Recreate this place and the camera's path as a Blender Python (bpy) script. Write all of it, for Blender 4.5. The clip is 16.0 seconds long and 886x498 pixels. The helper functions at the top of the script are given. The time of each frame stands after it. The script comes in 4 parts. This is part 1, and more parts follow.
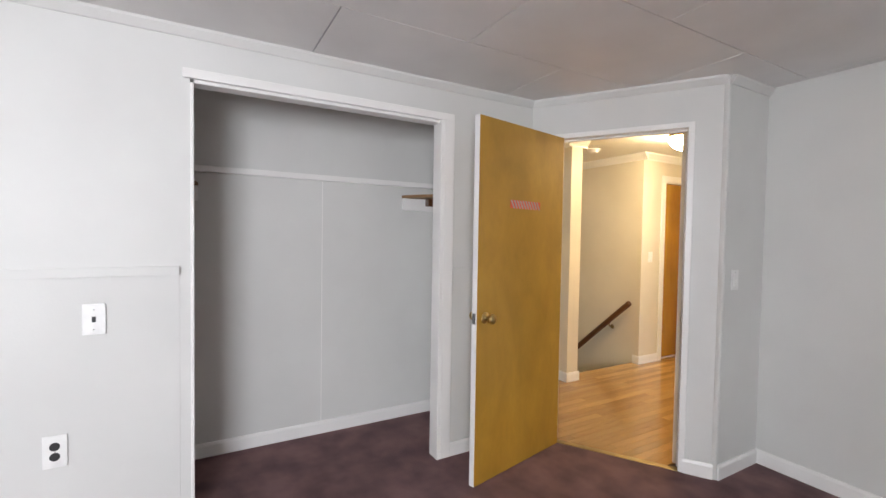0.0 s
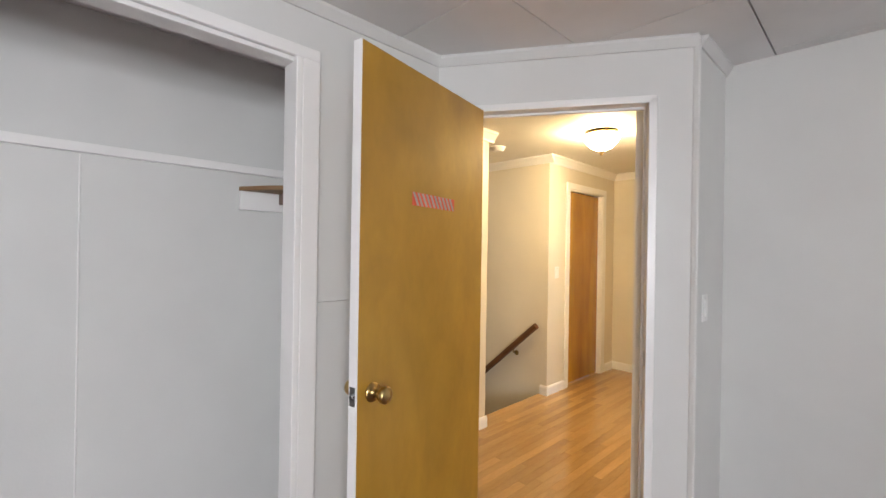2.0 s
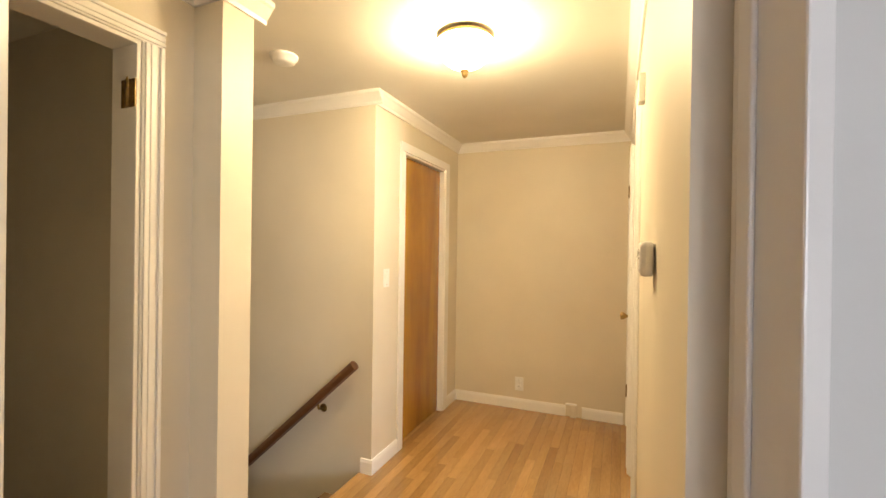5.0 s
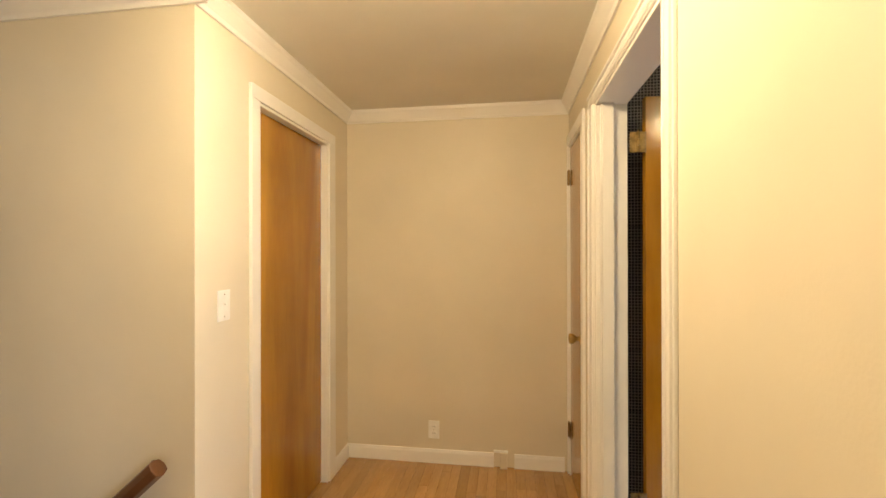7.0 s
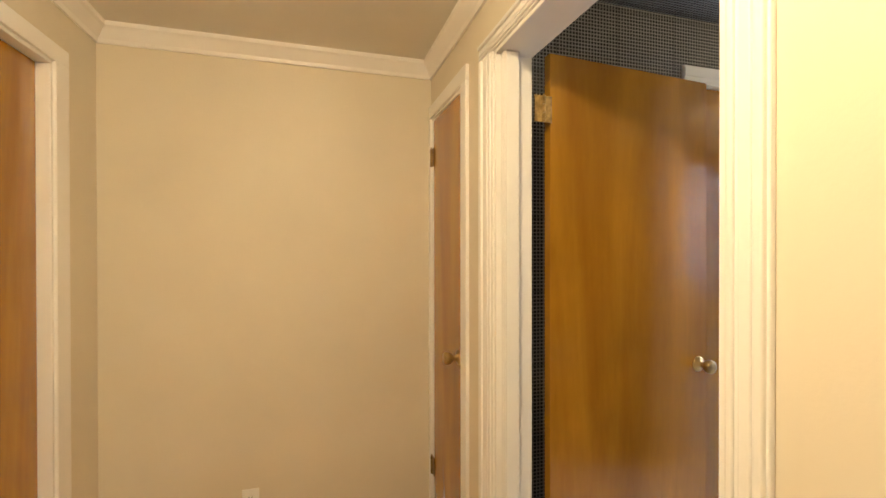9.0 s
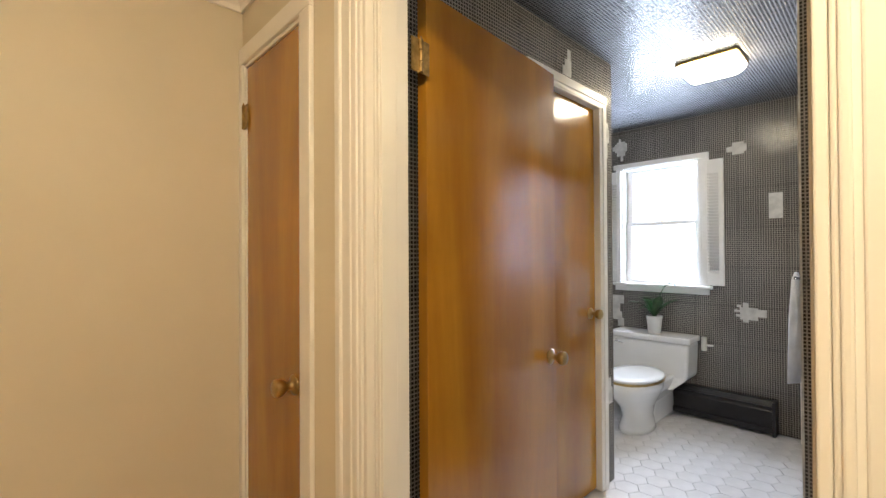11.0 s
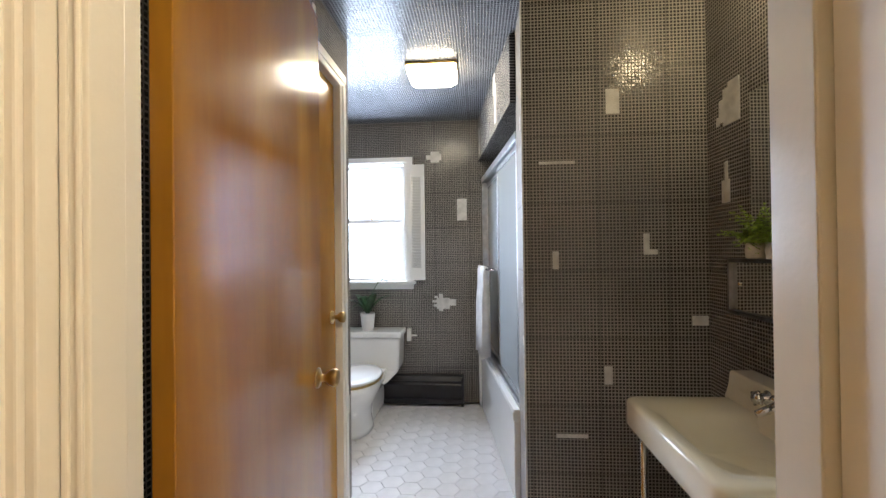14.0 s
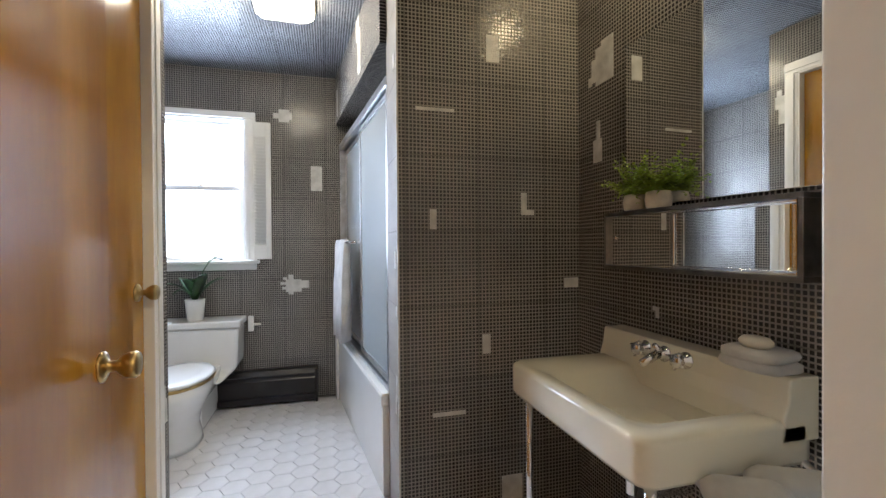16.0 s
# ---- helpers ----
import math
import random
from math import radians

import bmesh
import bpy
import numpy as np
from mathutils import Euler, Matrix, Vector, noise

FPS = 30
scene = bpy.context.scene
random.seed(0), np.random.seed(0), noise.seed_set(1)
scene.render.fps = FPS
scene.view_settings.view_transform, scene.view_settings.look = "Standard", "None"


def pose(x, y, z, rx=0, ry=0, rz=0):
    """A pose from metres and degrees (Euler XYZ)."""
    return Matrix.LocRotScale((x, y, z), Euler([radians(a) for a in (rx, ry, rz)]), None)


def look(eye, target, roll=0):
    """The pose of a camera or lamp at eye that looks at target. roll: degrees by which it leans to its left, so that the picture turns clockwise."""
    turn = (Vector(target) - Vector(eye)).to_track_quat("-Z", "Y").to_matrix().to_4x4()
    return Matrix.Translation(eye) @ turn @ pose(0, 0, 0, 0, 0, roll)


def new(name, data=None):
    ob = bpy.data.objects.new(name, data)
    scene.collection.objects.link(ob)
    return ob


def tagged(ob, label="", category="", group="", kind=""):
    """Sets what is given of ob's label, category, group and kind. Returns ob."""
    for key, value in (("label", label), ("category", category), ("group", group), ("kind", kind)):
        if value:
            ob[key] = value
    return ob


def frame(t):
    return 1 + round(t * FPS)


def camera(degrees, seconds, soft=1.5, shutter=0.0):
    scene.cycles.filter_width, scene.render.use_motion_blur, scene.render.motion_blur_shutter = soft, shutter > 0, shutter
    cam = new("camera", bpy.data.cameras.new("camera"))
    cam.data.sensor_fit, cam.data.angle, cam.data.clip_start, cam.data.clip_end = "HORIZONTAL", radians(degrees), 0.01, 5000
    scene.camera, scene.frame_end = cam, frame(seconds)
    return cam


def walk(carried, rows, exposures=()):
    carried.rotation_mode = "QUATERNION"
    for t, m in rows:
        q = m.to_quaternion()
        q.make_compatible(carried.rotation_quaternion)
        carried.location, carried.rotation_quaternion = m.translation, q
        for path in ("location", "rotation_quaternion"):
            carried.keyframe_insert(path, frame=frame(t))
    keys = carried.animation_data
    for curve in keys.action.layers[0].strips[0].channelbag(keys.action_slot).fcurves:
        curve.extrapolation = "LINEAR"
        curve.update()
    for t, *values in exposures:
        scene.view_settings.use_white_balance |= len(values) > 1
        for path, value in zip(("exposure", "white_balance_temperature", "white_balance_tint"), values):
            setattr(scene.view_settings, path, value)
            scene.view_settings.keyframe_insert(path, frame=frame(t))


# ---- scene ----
cam = camera(91.4, 16.0)
PATH = [
    (0, (0.315, 0.346, 1.383), (-1.427, 1.328, 1.32), 0.9),
    (0.5, (0.108, 0.454, 1.386), (-1.573, 1.536, 1.329), 0.6),
    (1, (-0.086, 0.572, 1.387), (-1.694, 1.76, 1.337), 0.8),
    (1.5, (-0.296, 0.719, 1.388), (-1.811, 2.024, 1.366), 0.7),
    (2, (-0.496, 0.898, 1.391), (-1.915, 2.308, 1.392), 0.9),
    (2.5, (-0.677, 1.08, 1.395), (-1.98, 2.598, 1.413), 1.0),
    (3, (-0.842, 1.31, 1.39), (-2.011, 2.932, 1.413), 1.1),
    (3.5, (-0.986, 1.575, 1.383), (-2.022, 3.286, 1.382), 0.8),
    (4, (-1.125, 1.818, 1.378), (-2.043, 3.595, 1.359), 0.8),
    (6.5, (-1.606, 2.981, 1.375), (-2.068, 4.927, 1.394), 0.1),
    (7, (-1.668, 3.201, 1.389), (-1.958, 5.18, 1.393), -0.1),
    (7.5, (-1.721, 3.386, 1.389), (-1.82, 5.383, 1.384), -0.0),
    (8, (-1.769, 3.568, 1.39), (-1.644, 5.564, 1.38), -0.1),
    (10.5, (-1.911, 4.166, 1.342), (-0.72, 5.773, 1.353), -0.1),
    (11, (-1.868, 4.282, 1.321), (-0.483, 5.724, 1.339), -0.3),
    (11.5, (-1.837, 4.357, 1.304), (-0.283, 5.616, 1.332), -0.4),
    (12, (-1.816, 4.432, 1.312), (-0.118, 5.489, 1.333), -0.4),
    (12.5, (-1.825, 4.521, 1.277), (-0.01, 5.362, 1.298), 0.4),
    (13, (-1.79, 4.615, 1.311), (0.109, 5.24, 1.319), -0.4),
    (13.5, (-1.74, 4.681, 1.306), (0.22, 5.079, 1.313), -0.5),
    (14, (-1.664, 4.735, 1.289), (0.329, 4.896, 1.304), -0.7),
    (14.5, (-1.591, 4.77, 1.256), (0.409, 4.716, 1.275), -0.9),
    (15, (-1.51, 4.797, 1.199), (0.476, 4.558, 1.194), -0.7),
    (15.5, (-1.434, 4.804, 1.166), (0.525, 4.404, 1.147), -0.6),
    (16, (-1.367, 4.8, 1.143), (0.564, 4.279, 1.126), -0.4),
]
walk(cam, [(t, look(eye, target, roll)) for t, eye, target, roll in PATH],
     exposures=[(0, 0.1, 6500, 10), (2, 0.18, 6500, 10), (3.5, 0.28, 6500, 10), (4.2, 0.25, 6500, 10), (6.5, 0.0, 6500, 10), (8.2, 0.05, 6500, 10), (10.5, 0.1, 6000, 10), (11, -0.06, 6000, 10), (13, -0.12, 5950, 10), (16, -0.1, 5800, 10)])

# ---- world, sun and large lights ----
world = bpy.data.worlds.new("sky")
scene.world = world
world.use_nodes = True
wn = world.node_tree
sky = wn.nodes.new("ShaderNodeTexSky")
sky.sky_type, sky.sun_disc = "NISHITA", False
sky.sun_elevation, sky.sun_rotation = radians(48), radians(-160)
wn.links.new(sky.outputs["Color"], wn.nodes["Background"].inputs["Color"])
wn.nodes["Background"].inputs["Strength"].default_value = 0.12

sun = new("sun", bpy.data.lights.new("sun", "SUN"))
sun.data.energy, sun.data.angle, sun.data.color = 3.0, radians(0.6), (1.0, 0.95, 0.88)
sun.matrix_world = look((3, -12, 12), (0, 0, 0))


def area_light(name, eye, target, w, h, power, colour):
    ob = new(name, bpy.data.lights.new(name, "AREA"))
    ob.data.shape, ob.data.size, ob.data.size_y = "RECTANGLE", w, h
    ob.data.energy, ob.data.color = power, colour
    ob.matrix_world = look(eye, target)
    return ob


DAY = (0.86, 0.92, 1.0)
area_light("bedroom_window_sky", (2.47, -1.15, 1.45), (-2, -1.15, 1.45), 1.35, 1.15, 148, (0.91, 0.94, 1.0))
area_light("bathroom_window_sky", (2.185, 5.665, 1.56), (0.0, 5.665, 1.56), 0.60, 1.0, 74, (0.78, 0.87, 1.0))

# ---- materials ----


def material(name, base, rough=0.6, metal=0.0, vary=0.06, scale=6.0, grain=120.0, bump=0.05, coat=0.0, stretch=(1, 1, 1), second=None):
    """A painted or solid surface: a base colour with soft blotches at one scale and fine grain at another."""
    m = bpy.data.materials.new(name)
    m.use_nodes = True
    n, l = m.node_tree.nodes, m.node_tree.links
    p = n["Principled BSDF"]
    p.inputs["Roughness"].default_value, p.inputs["Metallic"].default_value = rough, metal
    p.inputs["Coat Weight"].default_value = coat
    p.inputs["Coat Roughness"].default_value = 0.12
    tc = n.new("ShaderNodeTexCoord")
    mp = n.new("ShaderNodeMapping")
    mp.inputs["Scale"].default_value = stretch
    l.new(tc.outputs["Object"], mp.inputs["Vector"])
    big, fine = n.new("ShaderNodeTexNoise"), n.new("ShaderNodeTexNoise")
    big.inputs["Scale"].default_value, big.inputs["Detail"].default_value = scale, 5
    fine.inputs["Scale"].default_value, fine.inputs["Detail"].default_value = grain, 3
    for t in (big, fine):
        l.new(mp.outputs["Vector"], t.inputs["Vector"])
    ramp = n.new("ShaderNodeValToRGB")
    lo = second or tuple(c * (1 - 2.2 * vary) for c in base)
    hi = tuple(min(1, c * (1 + 1.2 * vary)) for c in base)
    ramp.color_ramp.elements[0].position, ramp.color_ramp.elements[1].position = 0.32, 0.66
    ramp.color_ramp.elements[0].color, ramp.color_ramp.elements[1].color = (*lo, 1), (*hi, 1)
    l.new(big.outputs["Fac"], ramp.inputs["Fac"])
    l.new(ramp.outputs["Color"], p.inputs["Base Color"])
    b = n.new("ShaderNodeBump")
    b.inputs["Strength"].default_value, b.inputs["Distance"].default_value = bump, 0.01
    l.new(fine.outputs["Fac"], b.inputs["Height"])
    l.new(b.outputs["Normal"], p.inputs["Normal"])
    return m


def wood(name, dark, light, rough=0.3, coat=0.3, along="Z", scale=3.0, contrast=0.5, per_piece=False, stretch=0.14, grain=0.35, cloud=0.0):
    """Veneer or plank: long figure bands, pores along the grain."""
    m = bpy.data.materials.new(name)
    m.use_nodes = True
    n, l = m.node_tree.nodes, m.node_tree.links
    p = n["Principled BSDF"]
    p.inputs["Roughness"].default_value = rough
    p.inputs["Coat Weight"].default_value, p.inputs["Coat Roughness"].default_value = coat, 0.12
    tc, mp = n.new("ShaderNodeTexCoord"), n.new("ShaderNodeMapping")
    mp.inputs["Scale"].default_value = tuple(stretch if a == along else 1.0 for a in "XYZ")
    l.new(tc.outputs["Object"], mp.inputs["Vector"])
    vec = mp.outputs["Vector"]
    if per_piece:
        info = n.new("ShaderNodeObjectInfo")
        add = n.new("ShaderNodeVectorMath")
        add.operation = "MULTIPLY_ADD"
        add.inputs[1].default_value = (37, 19, 53)
        l.new(info.outputs["Random"], add.inputs[0])
        l.new(vec, add.inputs[2])
        vec = add.outputs[0]
    fig, pores = n.new("ShaderNodeTexNoise"), n.new("ShaderNodeTexNoise")
    fig.inputs["Scale"].default_value, fig.inputs["Detail"].default_value, fig.inputs["Distortion"].default_value = scale, 4, 1.2
    pores.inputs["Scale"].default_value, pores.inputs["Detail"].default_value = scale * 26, 3
    l.new(vec, fig.inputs["Vector"])
    l.new(vec, pores.inputs["Vector"])
    ramp = n.new("ShaderNodeValToRGB")
    ramp.color_ramp.elements[0].position, ramp.color_ramp.elements[1].position = 0.5 - contrast / 2, 0.5 + contrast / 2
    ramp.color_ramp.elements[0].color, ramp.color_ramp.elements[1].color = (*dark, 1), (*light, 1)
    l.new(fig.outputs["Fac"], ramp.inputs["Fac"])
    mix = n.new("ShaderNodeMix")
    mix.data_type, mix.blend_type = "RGBA", "MULTIPLY"
    mix.inputs[0].default_value = grain
    l.new(ramp.outputs["Color"], mix.inputs[6])
    l.new(pores.outputs["Fac"], mix.inputs[7])
    out = mix.outputs[2]
    if cloud:
        # broad veneer patches and old smudges
        blot, lift, tint = n.new("ShaderNodeTexNoise"), n.new("ShaderNodeMapRange"), n.new("ShaderNodeHueSaturation")
        blot.inputs["Scale"].default_value, blot.inputs["Detail"].default_value, blot.inputs["Distortion"].default_value = 3.4, 6, 0.6
        wide = n.new("ShaderNodeMapping")
        wide.inputs["Scale"].default_value = (1.0, 1.0, 0.55)
        l.new(tc.outputs["Object"], wide.inputs["Vector"])
        l.new(wide.outputs["Vector"], blot.inputs["Vector"])
        lift.inputs[1].default_value, lift.inputs[2].default_value = 0.3, 0.7
        lift.inputs[3].default_value, lift.inputs[4].default_value = 1 - cloud, 1 + cloud * 0.6
        l.new(blot.outputs["Fac"], lift.inputs[0])
        l.new(lift.outputs[0], tint.inputs["Value"])
        l.new(out, tint.inputs["Color"])
        out = tint.outputs["Color"]
    if per_piece:
        hsv = n.new("ShaderNodeHueSaturation")
        rng = n.new("ShaderNodeMapRange")
        rng.inputs[3].default_value, rng.inputs[4].default_value = 0.80, 1.18
        l.new(info.outputs["Random"], rng.inputs[0])
        l.new(rng.outputs[0], hsv.inputs["Value"])
        l.new(out, hsv.inputs["Color"])
        out = hsv.outputs["Color"]
    l.new(out, p.inputs["Base Color"])
    b = n.new("ShaderNodeBump")
    b.inputs["Strength"].default_value, b.inputs["Distance"].default_value = 0.06, 0.004
    l.new(pores.outputs["Fac"], b.inputs["Height"])
    l.new(b.outputs["Normal"], p.inputs["Normal"])
    return m


def mosaic(name, axes, tile, grout, pitch=0.0150, rough=0.19):
    """Small square glazed tiles in a square grid on the plane of the two axes."""
    m = bpy.data.materials.new(name)
    m.use_nodes = True
    n, l = m.node_tree.nodes, m.node_tree.links
    p = n["Principled BSDF"]
    tc, sep, com = n.new("ShaderNodeTexCoord"), n.new("ShaderNodeSeparateXYZ"), n.new("ShaderNodeCombineXYZ")
    l.new(tc.outputs["Object"], sep.inputs[0])
    for i, a in enumerate(axes):
        l.new(sep.outputs[a], com.inputs[i])
    br = n.new("ShaderNodeTexBrick")
    br.offset, br.squash = 0.0, 1.0
    for k, v in (("Scale", 1.0), ("Brick Width", pitch), ("Row Height", pitch), ("Mortar Size", pitch * 0.18), ("Mortar Smooth", 0.25), ("Bias", 0.0)):
        br.inputs[k].default_value = v
    br.inputs["Color1"].default_value = (*tile, 1)
    br.inputs["Color2"].default_value = (*[c * 1.5 for c in tile], 1)
    br.inputs["Mortar"].default_value = (*grout, 1)
    l.new(com.outputs[0], br.inputs["Vector"])
    dirt = n.new("ShaderNodeTexNoise")
    dirt.inputs["Scale"].default_value, dirt.inputs["Detail"].default_value = 2.3, 6
    l.new(tc.outputs["Object"], dirt.inputs["Vector"])
    rng = n.new("ShaderNodeMapRange")
    rng.inputs[1].default_value, rng.inputs[2].default_value = 0.3, 0.7
    rng.inputs[3].default_value, rng.inputs[4].default_value = 0.75, 1.2
    l.new(dirt.outputs["Fac"], rng.inputs[0])
    mix = n.new("ShaderNodeMix")
    mix.data_type, mix.blend_type = "RGBA", "MULTIPLY"
    mix.inputs[0].default_value = 1.0
    # darker joints where the tile sheets meet
    seam = n.new("ShaderNodeTexBrick")
    seam.offset, seam.squash = 0.0, 1.0
    for k, v in (("Scale", 1.0), ("Brick Width", pitch * 20), ("Row Height", pitch * 20), ("Mortar Size", 0.0028), ("Mortar Smooth", 0.4), ("Bias", 0.0)):
        seam.inputs[k].default_value = v
    seam.inputs["Color1"].default_value = seam.inputs["Color2"].default_value = (1, 1, 1, 1)
    seam.inputs["Mortar"].default_value = (0.55, 0.55, 0.55, 1)
    l.new(com.outputs[0], seam.inputs["Vector"])
    joint = n.new("ShaderNodeMix")
    joint.data_type, joint.blend_type = "RGBA", "MULTIPLY"
    joint.inputs[0].default_value = 1.0
    l.new(br.outputs["Color"], joint.inputs[6])
    l.new(seam.outputs["Color"], joint.inputs[7])
    l.new(joint.outputs[2], mix.inputs[6])
    l.new(rng.outputs[0], mix.inputs[7])
    l.new(mix.outputs[2], p.inputs["Base Color"])
    rr = n.new("ShaderNodeMapRange")
    rr.inputs[3].default_value, rr.inputs[4].default_value = rough, 0.7
    l.new(br.outputs["Fac"], rr.inputs[0])
    l.new(rr.outputs[0], p.inputs["Roughness"])
    # every tile leans a little its own way
    cell = n.new("ShaderNodeTexWhiteNoise")
    snap = n.new("ShaderNodeVectorMath")
    snap.operation = "SNAP"
    snap.inputs[1].default_value = (pitch, pitch, pitch)
    l.new(com.outputs[0], snap.inputs[0])
    l.new(snap.outputs[0], cell.inputs["Vector"])
    wave = n.new("ShaderNodeTexNoise")
    wave.inputs["Scale"].default_value = 45
    l.new(tc.outputs["Object"], wave.inputs["Vector"])
    inv = n.new("ShaderNodeMath")
    inv.operation = "SUBTRACT"
    l.new(wave.outputs["Fac"], inv.inputs[0])
    l.new(br.outputs["Fac"], inv.inputs[1])
    b = n.new("ShaderNodeBump")
    b.inputs["Strength"].default_value, b.inputs["Distance"].default_value = 0.5, 0.0016
    l.new(inv.outputs[0], b.inputs["Height"])
    off, lean, unit = n.new("ShaderNodeVectorMath"), n.new("ShaderNodeVectorMath"), n.new("ShaderNodeVectorMath")
    off.operation, lean.operation, unit.operation = "SUBTRACT", "MULTIPLY_ADD", "NORMALIZE"
    off.inputs[1].default_value = (0.5, 0.5, 0.5)
    lean.inputs[1].default_value = (0.055, 0.055, 0.055)
    l.new(cell.outputs["Color"], off.inputs[0])
    l.new(off.outputs[0], lean.inputs[0])
    l.new(b.outputs["Normal"], lean.inputs[2])
    l.new(lean.outputs[0], unit.inputs[0])
    l.new(unit.outputs[0], p.inputs["Normal"])
    return m


def glow(name, colour, strength):
    m = bpy.data.materials.new(name)
    m.use_nodes = True
    p = m.node_tree.nodes["Principled BSDF"]
    p.inputs["Base Color"].default_value = (*colour, 1)
    p.inputs["Emission Color"].default_value = (*colour, 1)
    p.inputs["Emission Strength"].default_value = strength
    return m


def clear_glass(name, colour=(1, 1, 1), rough=0.0):
    m = bpy.data.materials.new(name)
    m.use_nodes = True
    p = m.node_tree.nodes["Principled BSDF"]
    p.inputs["Base Color"].default_value = (*colour, 1)
    p.inputs["Transmission Weight"].default_value = 1.0
    p.inputs["Roughness"].default_value, p.inputs["IOR"].default_value = rough, 1.45
    return m


M_BED = material("bedroom_wall_paint", (0.69, 0.69, 0.668), 0.55, vary=0.025, scale=1.6, bump=0.04)
M_HALL = material("hall_wall_paint", (0.73, 0.67, 0.55), 0.5, vary=0.03, scale=1.5, bump=0.04)
M_TRIM = material("white_trim_paint", (0.86, 0.85, 0.83), 0.32, vary=0.010, scale=5, bump=0.03)
# glossy white trim with the jamb's weaker light painted in as a darker base
M_JAMB = material("glossy_jamb_enamel_shaded", (0.66, 0.62, 0.53), 0.22, vary=0.02, scale=4, grain=60, bump=0.06)
M_CEIL = material("ceiling_panel_white", (0.80, 0.80, 0.79), 0.7, vary=0.02, scale=3, bump=0.1)
M_HCEIL = material("hall_ceiling_paint", (0.80, 0.78, 0.72), 0.6, vary=0.02, scale=2, bump=0.05)
M_JOINT = material("shadow_joint_grey", (0.30, 0.30, 0.31), 0.8)
M_CARPET = material("mauve_carpet_pile", (0.23, 0.125, 0.125), 0.95, vary=0.16, scale=5, grain=420, bump=0.9)
M_DOORB = wood("bedroom_door_veneer", (0.41, 0.208, 0.022), (0.65, 0.372, 0.052), 0.36, 0.12, "Z", 1.6, 0.6, stretch=0.5, grain=0.16, cloud=0.20)
M_DOORG = wood("glossy_birch_door_veneer", (0.29, 0.115, 0.007), (0.57, 0.285, 0.024), 0.16, 0.35, "Z", 2.6, 0.42, stretch=0.16, grain=0.18, cloud=0.16)
M_PLANK = wood("oak_floor_plank", (0.42, 0.225, 0.070), (0.62, 0.365, 0.130), 0.18, 0.6, "Y", 5.0, 0.6, True)
M_RAIL = wood("handrail_walnut_stain", (0.09, 0.030, 0.009), (0.17, 0.065, 0.020), 0.3, 0.4, "X", 6)
M_SHELFW = wood("raw_shelf_board", (0.22, 0.12, 0.05), (0.34, 0.20, 0.09), 0.6, 0.0, "Y", 6)
M_BRASS = material("aged_brass", (0.50, 0.36, 0.15), 0.28, 1.0, vary=0.12, scale=30, bump=0.02)
M_HINGE = material("tarnished_brass_hinge", (0.32, 0.22, 0.09), 0.42, 1.0, vary=0.2, scale=40, bump=0.05)
M_CHROME = material("chrome", (0.72, 0.72, 0.74), 0.12, 1.0, vary=0.05, scale=20, bump=0.0)
M_ALU = material("brushed_aluminium_frame", (0.62, 0.63, 0.65), 0.3, 1.0, vary=0.08, scale=20, bump=0.02)
M_PLASTIC = material("white_plastic", (0.86, 0.86, 0.84), 0.35, vary=0.03, scale=20, bump=0.0)
M_DARK = material("dark_slot", (0.02, 0.02, 0.022), 0.5)
M_PORC = material("white_porcelain", (0.82, 0.82, 0.81), 0.09, vary=0.015, scale=4, bump=0.0)
M_PORCW = material("ivory_porcelain", (0.80, 0.765, 0.64), 0.1, vary=0.02, scale=4, bump=0.0)
M_TOWEL = material("white_terry_cloth", (0.80, 0.79, 0.78), 0.95, vary=0.06, scale=12, grain=500, bump=0.8)
M_BARE = material("bare_white_adhesive", (0.66, 0.66, 0.64), 0.75, vary=0.10, scale=18, grain=160, bump=0.3)
M_HEATER = material("black_enamel_metal", (0.018, 0.018, 0.024), 0.35, vary=0.2, scale=8)
M_MOSX = mosaic("dark_mosaic_facing_x", (1, 2), (0.026, 0.025, 0.027), (0.30, 0.28, 0.255))
M_MOSY = mosaic("dark_mosaic_facing_y", (0, 2), (0.026, 0.025, 0.027), (0.30, 0.28, 0.255))
M_MOSZ = mosaic("dark_mosaic_overhead", (0, 1), (0.030, 0.032, 0.038), (0.24, 0.25, 0.27), rough=0.2)
M_HEX = material("white_hexagon_tile", (0.74, 0.73, 0.74), 0.2, vary=0.04, scale=7, bump=0.02)
M_GROUT = material("grey_floor_grout", (0.56, 0.55, 0.56), 0.85, vary=0.1, scale=12)
M_MIRROR = material("silvered_mirror", (0.86, 0.88, 0.88), 0.01, 1.0, vary=0.0, bump=0.0)
M_PANE = clear_glass("window_glass")
M_SHOWER = clear_glass("shower_glass", (0.62, 0.67, 0.70), 0.22)
M_SHOWER.node_tree.nodes["Principled BSDF"].inputs["Transmission Weight"].default_value = 0.45
M_GLOBE = glow("lit_frosted_globe", (1.0, 0.75, 0.42), 152.0)
M_PANEL = glow("lit_frosted_panel", (1.0, 0.82, 0.54), 44.0)
M_VANITY = glow("lit_vanity_globe", (1.0, 0.76, 0.40), 60.0)
M_PINK = material("red_tape_stripe", (0.75, 0.10, 0.05), 0.4, vary=0.05)
M_GREYTAPE = material("grey_tape_stripe", (0.40, 0.38, 0.37), 0.4, vary=0.05)
M_LEAF = material("dark_green_leaf", (0.030, 0.085, 0.028), 0.35, vary=0.3, scale=14, bump=0.1)
M_FERN = material("bright_fern_green", (0.30, 0.44, 0.05), 0.5, vary=0.3, scale=30, bump=0.1)
